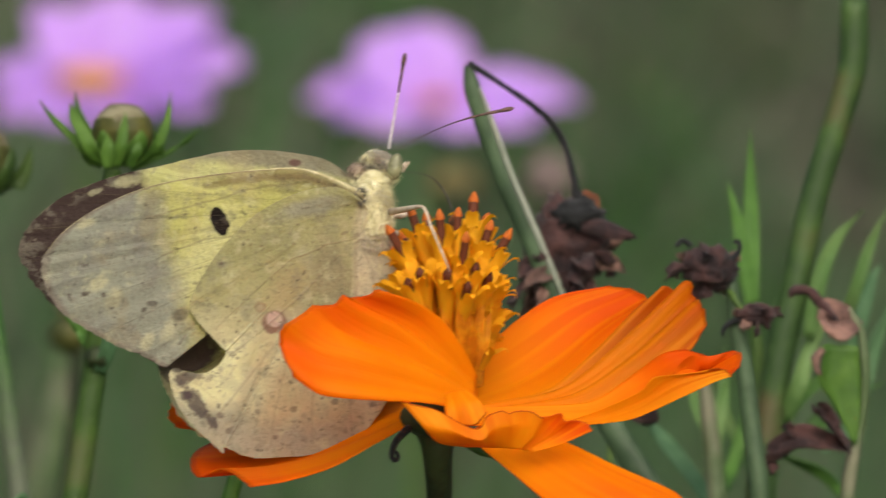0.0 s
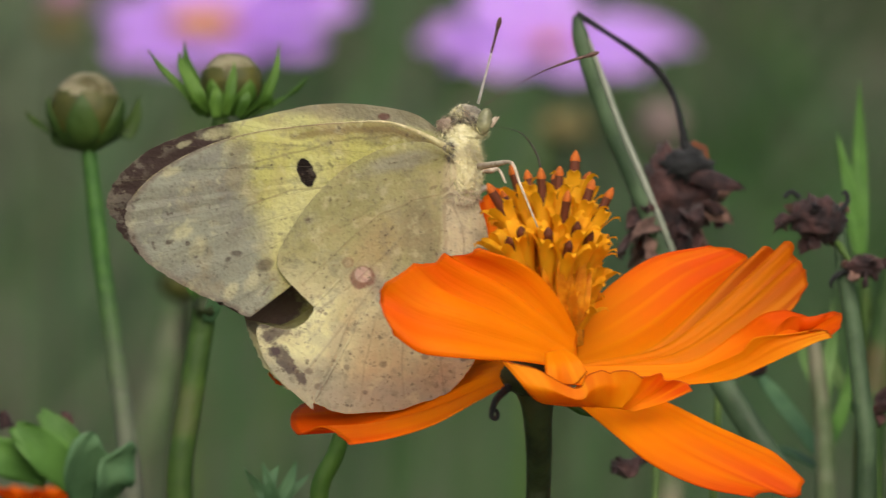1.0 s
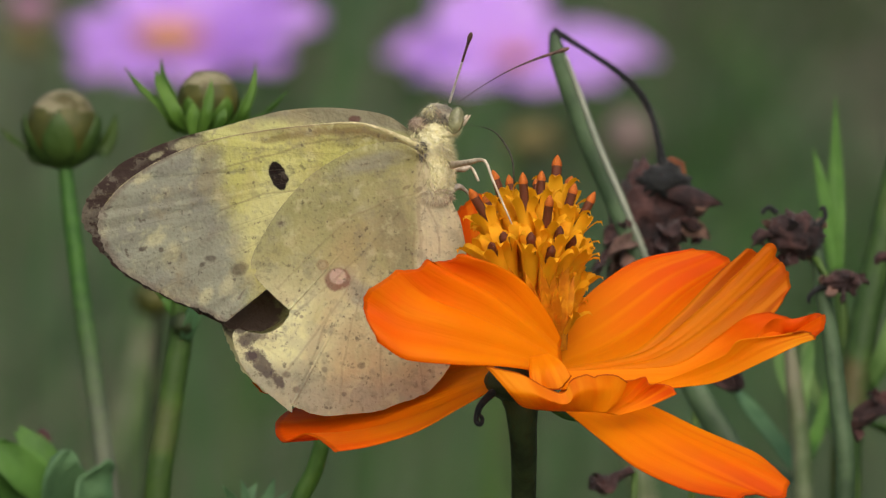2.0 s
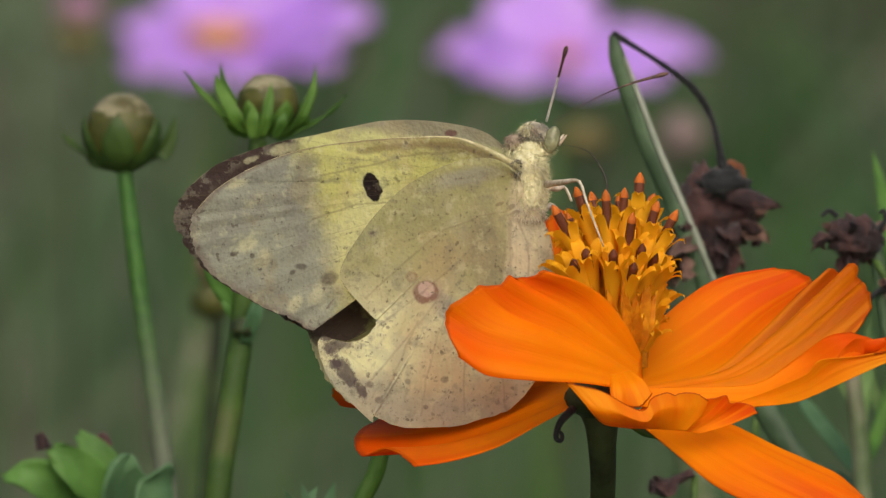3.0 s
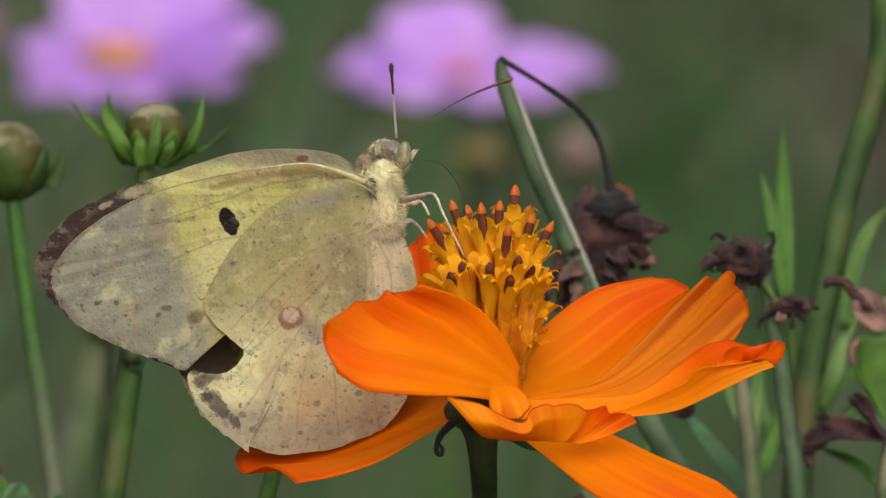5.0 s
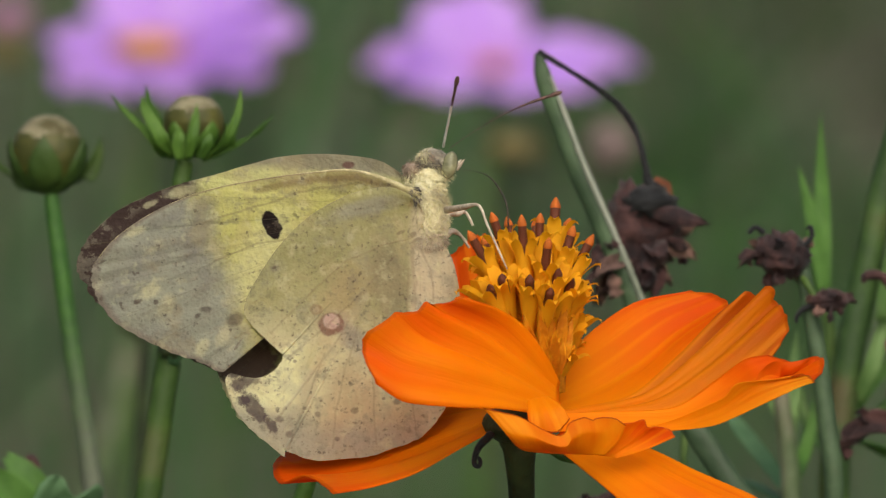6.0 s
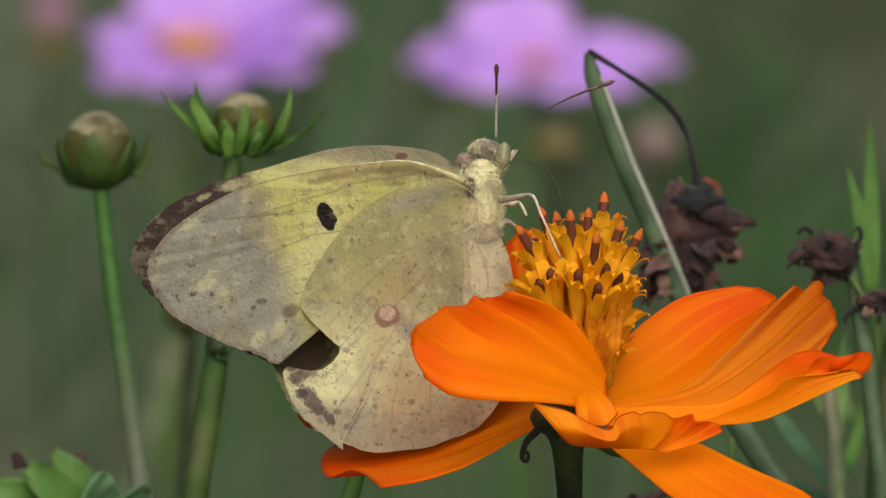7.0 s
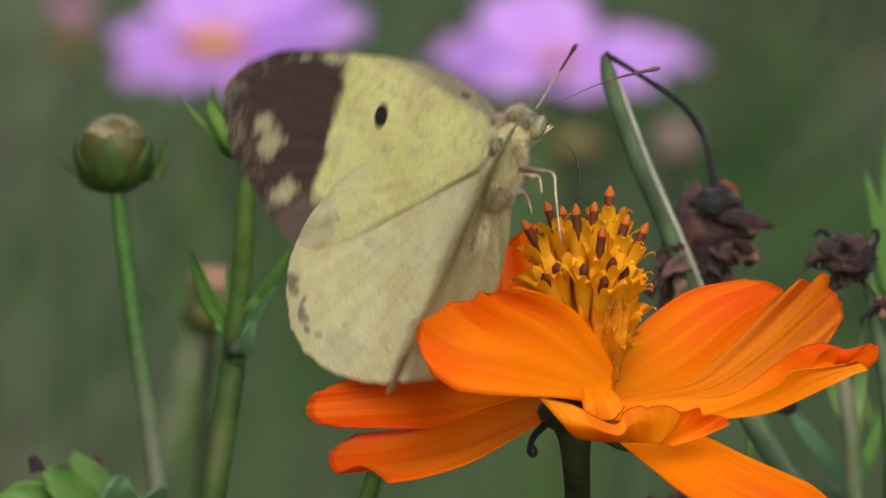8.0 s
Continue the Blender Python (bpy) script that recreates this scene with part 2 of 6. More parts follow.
def forewing_under():
    n = WingPaint("forewing_underside")
    n.begin()
    colour = n.mix(n.step(n.soft, -0.2, 0.25), (0.59, 0.575, 0.20), (0.69, 0.675, 0.275))
    colour = n.mix(n.times(n.slope(0.12, 1.0, -0.3, 1.3, 0.8), 0.8), colour, (0.36, 0.30, 0.145))
    colour = n.mix(n.times(n.blob((-13.28, -4.95), 5.0, 1.9, 60, 0.9, 0.5), 0.8), colour, (0.73, 0.71, 0.37))
    colour = n.mix(n.slope(1.0, 0.36, -16.6, -19.6, 2.0), colour, GREY)
    for centre, ru, rv, turn, share in (((-18.00, -1.80), 2.8, 1.3, 70, 0.6), ((-16.88, -4.95), 1.6, 0.8, 60, 0.45), ((-23.18, -4.95), 3.4, 1.4, 50, 0.4), ((-19.57, -0.45), 2.6, 0.6, 20, 0.5), ((-20.47, -10.35), 2.4, 0.9, -25, 0.35)):
        colour = n.mix(n.times(n.blob(centre, ru, rv, turn, 1.5, 0.5), share * 0.7), colour, (0.19, 0.175, 0.175))
    for centre, ru, rv, turn in (((-20.70, -7.74), 0.95, 0.5, 60), ((-22.05, -6.61), 0.7, 0.5, 40), ((-16.06, -10.12), 1.1, 0.55, 60), ((-17.77, -11.03), 0.8, 0.4, 60), ((-23.18, -1.80), 0.8, 0.3, 20)):
        colour = n.mix(n.times(n.blob(centre, ru, rv, turn, 2.4, 0.5), 0.6), colour, CREAM)
    for centre, ru, rv, turn in (((-17.59, -8.05), 0.5, 0.25, 0), ((-15.16, -8.87), 0.75, 0.5, 30), ((-21.60, -7.42), 0.2, 0.2, 0), ((-23.18, -7.42), 0.25, 0.2, 0), ((-18.22, -8.55), 0.3, 0.2, 40)):
        colour = n.mix(n.times(n.blob(centre, ru, rv, turn, 1.4, 0.35), 0.7), colour, BROWN)
    colour = n.mix(n.blob((-12.15, -1.35), 1.28, 0.62, 112, 0.8, 0.1), colour, (0.018, 0.012, 0.010))
    colour = n.mix(n.blob((-11.95, -1.72), 0.70, 0.55, 20, 0.8, 0.1), colour, (0.022, 0.014, 0.012))
    vein = n.veins(13.0, 0.3, 0.014)
    colour = n.mix(n.times(vein, 0.25), colour, (0.22, 0.19, 0.13))
    main = n.ribs(((-0.67, 0.22), (-5.17, 1.80), (-9.67, 1.26), (-14.17, -0.09), (-17.77, -1.26)), 0.11)
    main = n.math("MAXIMUM", main, n.ribs(((-10.12, -2.48), (-13.28, -2.79), (-16.88, -4.27)), 0.10))
    colour = n.mix(n.times(main, 0.4), colour, (0.22, 0.17, 0.09))
    colour = n.mix(n.times(n.ribs(((-0.40, 0.20), (-2.10, 1.20), (-5.20, 2.25), (-8.80, 2.15), (-13.30, 1.55)), 0.30), 0.6), colour, (0.20, 0.13, 0.06))
    colour = n.mix(n.times(n.step(n.dust, 0.66, 0.78), 0.4), colour, (0.13, 0.10, 0.07))
    colour = n.mix(n.times(n.step(n.math("ADD", n.s, n.times(n.rag, 0.03)), 0.965, 0.995), 0.6), colour, (0.20, 0.13, 0.11))
    return n.close(colour, vein, 0.5)


def hindwing_under():
    n = WingPaint("hindwing_underside")
    n.begin()
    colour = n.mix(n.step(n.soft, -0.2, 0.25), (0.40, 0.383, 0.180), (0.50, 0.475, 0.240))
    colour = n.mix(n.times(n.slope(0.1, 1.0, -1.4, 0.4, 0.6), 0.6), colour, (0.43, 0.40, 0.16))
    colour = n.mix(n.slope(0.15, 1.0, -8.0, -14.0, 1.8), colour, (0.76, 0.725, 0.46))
    colour = n.mix(n.times(n.blob((-4.27, 0.00), 2.6, 0.7, 12, 1.3, 0.5), 0.5), colour, (0.38, 0.37, 0.36))
    # shade on the left of the inner fold, painted in grey-brown
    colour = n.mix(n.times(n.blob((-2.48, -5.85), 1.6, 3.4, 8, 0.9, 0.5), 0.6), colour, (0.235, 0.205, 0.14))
    colour = n.mix(n.times(n.slope(1.0, -0.05, -0.9, 0.1, 0.3), 0.9), colour, (0.74, 0.66, 0.47))
    colour = n.mix(n.times(n.blob((-11.70, -13.95), 4.2, 1.9, 45, 0.9, 0.5), 0.95), colour, (0.90, 0.90, 0.56))
    colour = n.mix(n.times(n.blob((-8.78, -11.92), 1.8, 0.9, 50, 0.9, 0.5), 0.5), colour, (0.60, 0.56, 0.30))
    colour = n.mix(n.times(n.blob((-5.17, -18.00), 3.0, 1.8, 80, 0.9, 0.5), 0.5), colour, (0.66, 0.52, 0.32))
    colour = n.mix(n.times(n.blob((-1.57, -17.55), 2.0, 1.8, 0, 0.9, 0.5), 0.5), colour, (0.56, 0.38, 0.24))
    colour = n.mix(n.times(n.blob((-5.62, -10.35), 2.0, 0.9, -50, 1.4, 0.5), 0.5), colour, (0.33, 0.30, 0.32))
    colour = n.mix(n.times(n.slope(0.15, 1.0, -16.9, -19.2, 1.6), 0.6), colour, (0.34, 0.31, 0.28))
    # warm flush round the ringed spot and along the lower part
    for centre, ru, rv, turn, share in (((-6.30, -7.60), 3.6, 1.6, 60, 0.3), ((-3.40, -11.20), 2.4, 1.6, 80, 0.3), ((-6.80, -15.80), 2.6, 1.3, 70, 0.4), ((-4.20, -15.60), 2.6, 0.7, 85, 0.35), ((-8.90, -13.40), 2.2, 0.5, 60, 0.35)):
        colour = n.mix(n.times(n.blob(centre, ru, rv, turn, 1.2, 0.6), share), colour, (0.62, 0.43, 0.25))
    vein = n.ribs(((-0.40, -2.34), (-3.01, -2.97), (-6.08, -4.27), (-8.78, -6.52), (-12.38, -9.99)), 0.10)
    for line in (((-1.80, -3.69), (-5.17, -7.20), (-7.88, -9.45), (-11.25, -12.24)), ((-5.62, -8.55), (-7.65, -11.61), (-10.57, -15.21), (-12.15, -17.19)), ((-5.17, -9.45), (-6.21, -12.60), (-6.88, -16.20), (-7.20, -18.99)),
                 ((-3.60, -8.55), (-3.96, -13.50), (-3.82, -18.99)), ((-0.90, -4.95), (-1.12, -12.15), (-0.40, -18.45)), ((-7.88, -11.61), (-9.67, -15.75), (-10.80, -18.99))):
        vein = n.math("MAXIMUM", vein, n.ribs(line, 0.10))
    colour = n.mix(n.times(vein, 0.24), colour, (0.25, 0.17, 0.10))
    ring = n.blob((-7.33, -9.27), 1.0, 0.92, 0, 0.6, 0.14)
    colour = n.mix(n.times(ring, 0.85), colour, (0.27, 0.12, 0.09))
    colour = n.mix(n.blob((-7.33, -9.04), 0.68, 0.60, -25, 0.5, 0.16), colour, (0.66, 0.47, 0.40))
    colour = n.mix(n.times(n.blob((-8.55, -8.10), 0.5, 0.42, 0, 0.7, 0.2), 0.5), colour, (0.32, 0.17, 0.10))
    colour = n.mix(n.times(n.blob((-8.55, -8.10), 0.28, 0.24, 0, 0.5, 0.2), 0.8), colour, (0.52, 0.42, 0.26))
    # shading of the pits at the wing joint, painted as brown spots
    for centre, ru, rv in (((-0.49, -2.25), 0.35, 0.2), ((-0.14, -2.79), 0.4, 0.2), ((-1.48, -2.07), 0.4, 0.12)):
        colour = n.mix(n.times(n.blob(centre, ru, rv, 20, 2.0, 0.35), 0.55), colour, (0.13, 0.075, 0.06))
    # shading along the inner margin's folds, painted as brown lines
    fold = n.math("MAXIMUM", n.ribs(((-0.40, -2.79), (-0.54, -4.95), (-0.40, -8.10)), 0.16), n.ribs(((0.14, -3.38), (0.77, -5.40), (1.03, -7.65)), 0.10))
    colour = n.mix(n.times(fold, 0.35), colour, (0.30, 0.20, 0.13))
    for centre, r in (((-9.58, -15.93), 0.3), ((-5.49, -16.20), 0.42), ((-8.23, -15.39), 0.25), ((-10.35, -12.15), 0.25), ((-3.15, -15.30), 0.28), ((-11.83, -4.72), 0.7), ((-5.62, -14.62), 0.2), ((-10.80, -18.00), 0.5), ((-6.97, -18.45), 0.3), ((-8.55, -16.43), 0.4), ((-11.65, -16.74), 0.5),
                      ((-2.02, -15.52), 0.5), ((1.12, -15.75), 0.4)):
        colour = n.mix(n.times(n.blob(centre, r * 0.62, r * 0.5, 0, 2.2, 0.4), 0.6), colour, (0.17, 0.12, 0.10))
    # dark scales rubbed off along the outer corner
    for centre, ru, rv, turn in (((-14.50, -13.75), 1.1, 0.55, 20), ((-13.75, -15.75), 1.5, 0.6, -55), ((-12.25, -17.35), 0.8, 0.4, -50), ((-15.20, -13.05), 0.6, 0.35, 10), ((-14.60, -15.20), 0.5, 0.4, 0)):
        colour = n.mix(n.times(n.blob(centre, ru, rv, turn, 3.0, 0.3), 0.85), colour, (0.105, 0.075, 0.08))
    colour = n.mix(n.times(n.blob((-9.00, -11.92), 1.3, 0.18, 65, 1.6), 0.7), colour, (0.66, 0.62, 0.34))
    colour = n.mix(n.times(n.step(n.dust, 0.64, 0.77), 0.5), colour, (0.14, 0.10, 0.07))
    return n.close(colour, vein, 0.5)


def forewing_upper():
    n = WingPaint("forewing_upperside")
    n.begin()
    colour = n.mix(n.step(n.soft, -0.2, 0.25), (0.66, 0.66, 0.27), (0.75, 0.75, 0.36))
    colour = n.mix(n.times(n.slope(0.12, 1.0, 1.4, 2.3, 0.7), 0.9), colour, (0.34, 0.305, 0.22))
    colour = n.mix(n.times(n.step(n.rag, 0.03, 0.14), 0.25), colour, (0.26, 0.24, 0.19))
    colour = n.mix(n.times(n.blob((-5.60, 3.30), 0.55, 0.3, 0, 1.5, 0.3), 0.8), colour, (0.16, 0.06, 0.06))
    colour = n.mix(n.slope(1.0, 0.25, -16.6, -17.6, 1.4), colour, BROWN)
    for centre, ru, rv, turn in (((-20.84, -7.29), 1.3, 0.75, 60), ((-22.36, -6.08), 0.9, 0.6, 50), ((-17.55, -10.35), 1.1, 0.7, 60), ((-21.46, 0.18), 0.5, 0.16, 25), ((-19.35, 1.08), 0.8, 0.3, 15), ((-18.68, 1.26), 0.9, 0.3, 15)):
        colour = n.mix(n.times(n.blob(centre, ru * 1.15, rv * 1.3, turn, 2.4, 0.4), 0.8), colour, (0.52, 0.49, 0.30))
    colour = n.mix(n.times(n.math("MULTIPLY", n.step(n.rag, 0.0, 0.08), n.step(n.s, 0.90, 0.95)), 0.22), colour, (0.50, 0.47, 0.36))
    colour = n.mix(n.blob((-13.95, -12.15), 2.9, 2.6, 20, 0.9, 0.2), colour, (0.15, 0.105, 0.09))
    colour = n.mix(n.blob((-12.15, -1.26), 1.0, 0.62, 110, 0.5, 0.14), colour, (0.020, 0.014, 0.012))
    vein = n.veins(13.0, 0.3, 0.014)
    colour = n.mix(n.times(vein, 0.35), colour, (0.20, 0.16, 0.10))
    return n.close(colour, vein, 0.5, 0.3)


def hindwing_upper():
    n = WingPaint("hindwing_upperside")
    n.begin()
    colour = n.mix(n.step(n.soft, -0.2, 0.25), (0.66, 0.64, 0.36), (0.72, 0.71, 0.46))
    edge = n.step(n.math("ADD", n.s, n.times(n.rag, 0.10)), 0.93, 0.97)
    band = n.math("MULTIPLY", edge, n.slope(-0.3, 1.0, -16.0, -9.0, 3.0))
    colour = n.mix(n.times(band, 0.15), colour, BROWN)
    for centre, ru, rv, turn in (((-15.25, -13.86), 0.6, 0.4, -40), ((-13.72, -15.75), 1.0, 0.38, -55), ((-15.71, -13.05), 0.7, 0.4, 0), ((-11.83, -17.01), 0.35, 0.2, 0), ((-14.04, -14.49), 0.3, 0.25, 0), ((-13.05, -16.74), 0.3, 0.3, 0)):
        colour = n.mix(n.times(n.blob(centre, ru, rv, turn, 2.8, 0.35), 0.8), colour, (0.13, 0.10, 0.09))
    vein = n.veins(12.0, 0.3, 0.014)
    colour = n.mix(n.times(vein, 0.35), colour, (0.25, 0.20, 0.13))
    return n.close(colour, vein, 0.5, 0.3)


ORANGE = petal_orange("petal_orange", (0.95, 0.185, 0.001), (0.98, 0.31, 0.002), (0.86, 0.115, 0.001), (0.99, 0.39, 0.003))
# golden striped petal, its colour darkened for the shade it stands in
AMBER_SHADED = petal_orange("petal_amber_shaded", (0.56, 0.120, 0.001), (0.80, 0.29, 0.006), (0.50, 0.085, 0.001), (0.92, 0.32, 0.003), 0.2, 6.0)
# paler undersides; the bright front fold's lit look is in this colour too
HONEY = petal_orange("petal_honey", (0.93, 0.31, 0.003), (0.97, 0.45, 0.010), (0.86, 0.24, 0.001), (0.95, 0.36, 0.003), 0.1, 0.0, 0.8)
PINK = petal_pink()
STEM = plant_green("stem_green", (0.10, 0.17, 0.03), (0.045, 0.09, 0.016), 0.0006, 0.1)
STEM_DARK = plant_green("stem_dark", (0.035, 0.050, 0.016), (0.012, 0.018, 0.006), 0.0006, 0.05)
RIDGE = plant_green("stem_ridge_pale", (0.34, 0.36, 0.29), (0.20, 0.23, 0.17), 0.001, 0.1)
STEM_GREY = plant_green("stem_grey_green", (0.075, 0.125, 0.06), (0.035, 0.065, 0.03), 0.0008, 0.1)
STEM_PALE = plant_green("stem_pale", (0.16, 0.20, 0.11), (0.07, 0.11, 0.04), 0.0008, 0.1, 0.55, (0.21, 0.19, 0.13))
STEM_TWO = two_tone()
CUP = plant_green("sepal_deep_green", (0.070, 0.115, 0.018), (0.034, 0.072, 0.012), 0.002, 0.15)
STEM_OLIVE = plant_green("stem_olive", (0.075, 0.14, 0.022), (0.038, 0.08, 0.014), 0.0008, 0.1, 0.55, (0.085, 0.09, 0.035))
STEM_RED = plant_green("stem_reddish", (0.06, 0.115, 0.026), (0.03, 0.065, 0.016), 0.0008, 0.1, 0.55, (0.095, 0.06, 0.03))
BLADE = plant_green("blade_bright_green", (0.115, 0.26, 0.05), (0.07, 0.17, 0.032), 0.0012, 0.3)
SALMON = speckled("bud_salmon", (0.36, 0.20, 0.14), (0.24, 0.13, 0.09), 0.002, 0.2)
BUD = plant_green("bud_green", (0.105, 0.10, 0.020), (0.048, 0.055, 0.011), 0.0006, 0.12, 0.5)
BUD_TOP = plant_green("bud_top", (0.275, 0.25, 0.155), (0.085, 0.075, 0.027), 0.00038, 0.12, 0.5)
SEPAL = plant_green("sepal_green", (0.105, 0.215, 0.03), (0.05, 0.125, 0.016), 0.001, 0.25)
LEAF = plant_green("leaf_green", (0.12, 0.27, 0.05), (0.06, 0.15, 0.028), 0.0012, 0.3)
LEAF_PALE = plant_green("leaf_pale_green", (0.19, 0.31, 0.10), (0.11, 0.22, 0.06), 0.0012, 0.35)
LEAF_BLUE = plant_green("leaf_blue_green", (0.14, 0.27, 0.125), (0.075, 0.17, 0.075), 0.0012, 0.3)
DEAD = withered("withered_petals", (0.085, 0.038, 0.034), (0.017, 0.010, 0.011), 0.001)
DEAD_LEAF = withered("withered_leaf", (0.27, 0.155, 0.12), (0.06, 0.034, 0.028), 0.0015)
PINK_DRY = withered("dry_leaf_pink", (0.32, 0.18, 0.14), (0.11, 0.06, 0.05), 0.0014)
DEAD_STALK = withered("withered_stalk", (0.022, 0.023, 0.024), (0.007, 0.008, 0.008), 0.0008)
RUST = withered("rust_petal", (0.26, 0.085, 0.02), (0.10, 0.03, 0.01), 0.0012)
POLLEN = speckled("floret_yellow", (1.0, 0.56, 0.010), (0.98, 0.44, 0.004), 0.0009, 0.45)
GOLD = speckled("scale_gold", (0.92, 0.42, 0.010), (0.72, 0.25, 0.004), 0.0012, 0.4)
ANTHER = speckled("anther_brown", (0.15, 0.032, 0.006), (0.07, 0.015, 0.003), 0.0006)
ANTHER_TIP = speckled("anther_tip_orange", (0.68, 0.18, 0.010), (0.36, 0.07, 0.004), 0.0005, 0.1)
DISC_AMBER = speckled("disc_amber", (0.82, 0.34, 0.006), (0.52, 0.16, 0.004), 0.0010, 0.35)
DISC_GOLD = speckled("far_disc_gold", (0.62, 0.33, 0.06), (0.45, 0.18, 0.03), 0.003)
FUR = furry("fur_cream", (0.88, 0.84, 0.56), (0.70, 0.65, 0.36), (0.34, 0.28, 0.16))
FUR_DARK = furry("fur_umber", (0.70, 0.66, 0.49), (0.42, 0.38, 0.27), (0.09, 0.07, 0.06))
FUR_ROSE = furry("fur_rose", (0.60, 0.50, 0.37), (0.42, 0.33, 0.23), (0.20, 0.13, 0.10))
FUR_BLACK = furry("fur_slate", (0.16, 0.14, 0.12), (0.07, 0.06, 0.055), (0.03, 0.025, 0.025))
EYE = speckled("eye_olive", (0.27, 0.27, 0.15), (0.15, 0.15, 0.08), 0.0008, 0.0, 0.25)
PALE = speckled("limb_cream", (0.66, 0.58, 0.46), (0.44, 0.34, 0.24), 0.0006, 0.1)
RIB = speckled("wing_rib", (0.72, 0.66, 0.40), (0.46, 0.40, 0.20), 0.0009, 0.2)
EDGE = speckled("wing_edge", (0.34, 0.31, 0.19), (0.18, 0.15, 0.10), 0.0009, 0.2)
WHITE_SHAFT = speckled("shaft_white", (0.88, 0.86, 0.82), (0.66, 0.62, 0.56), 0.0003, 0.3)
CLUB = speckled("club_umber", (0.14, 0.075, 0.06), (0.05, 0.028, 0.022), 0.0004)
FADED = speckled("faded_head", (0.26, 0.20, 0.18), (0.16, 0.12, 0.11), 0.003, 0.2)
ROSE = speckled("far_bud_rose", (0.52, 0.26, 0.46), (0.42, 0.22, 0.34), 0.003, 0.3)
OCHRE = speckled("ochre_head", (0.20, 0.16, 0.055), (0.13, 0.11, 0.04), 0.003, 0.2)
TONGUE = speckled("tongue_black", (0.06, 0.05, 0.03), (0.02, 0.018, 0.012), 0.0004)


# ---- building ----
def at(p):
    """World place of (right, up, back) in mm, as seen from the lens, about the middle of the view."""
    return VIEW @ Vector((p[0] / 1000, p[2] / 1000, p[1] / 1000))


FRAME = {}


def thing(name, origin, label, category, group=""):
    ob = tagged(new(name), label, category, group)
    ob.empty_display_size = 0.005
    FRAME[ob.name] = Matrix.Translation(origin)
    ob.matrix_basis = FRAME[ob.name]
    return ob


def part(name, bm, material, parent, label="", smooth=True):
    """Links a bmesh, given in world places, as one mesh under a thing or under a part."""
    mesh = bpy.data.meshes.new(name)
    bm.transform(FRAME[parent.name].inverted())
    if smooth:
        for f in bm.faces:
            f.smooth = True
    bm.to_mesh(mesh)
    bm.free()
    for m in material if isinstance(material, (list, tuple)) else (material,):
        mesh.materials.append(m)
    ob = new(name, mesh)
    ob.parent = parent
    FRAME[ob.name] = FRAME[parent.name]
    return tagged(ob, label)


def curve_points(points, count):
    """Points spaced along a smooth line through the given ones."""
    pts = [Vector(p) for p in points]
    if len(pts) == 2:
        return [pts[0].lerp(pts[1], i / (count - 1)) for i in range(count)]
    ways = []
    for i, p in enumerate(pts):
        a, b = pts[max(i - 1, 0)], pts[min(i + 1, len(pts) - 1)]
        spans = [q for q in ((p - a).length, (b - p).length) if q > 0] or [0.0]
        ways.append((b - a).normalized() * min(spans))
    out = []
    for i in range(count):
        g = i / (count - 1) * (len(pts) - 1)
        k = min(int(g), len(pts) - 2)
        t = g - k
        p, q, m, n = pts[k], pts[k + 1], ways[k], ways[k + 1]
        out.append(p * (2 * t ** 3 - 3 * t * t + 1) + m * (t ** 3 - 2 * t * t + t) + q * (3 * t * t - 2 * t ** 3) + n * (t ** 3 - t * t))
    return out


def tube(bm, points, radii, count=24, sides=10, flat=1.0, rough=0.0):
    """A tapering stem through points in metres; radii in mm."""
    line = curve_points(points, count)
    rads = [r.x / 1000 for r in curve_points([(r, 0, 0) for r in radii], count)]
    rings, up = [], Vector((0.1, 1.0, 0.05))
    for i, p in enumerate(line):
        way = (line[min(i + 1, count - 1)] - line[max(i - 1, 0)]).normalized()
        a = way.cross(up).normalized()
        b = a.cross(way).normalized()
        ring = []
        for j in range(sides):
            g = 2 * math.pi * j / sides
            r = rads[i] * (1 + rough * noise.noise(p * 900 + Vector((j, i, 0))))
            ring.append(bm.verts.new(p + a * math.cos(g) * r + b * math.sin(g) * r * flat))
        rings.append(ring)
    for r, q in zip(rings, rings[1:]):
        for j in range(sides):
            bm.faces.new((r[j], r[(j + 1) % sides], q[(j + 1) % sides], q[j]))
    bm.faces.new(rings[0][::-1])
    bm.faces.new(rings[-1])


def foot(p):
    """The ground below a point."""
    return Vector((p[0], p[1], 0.0))


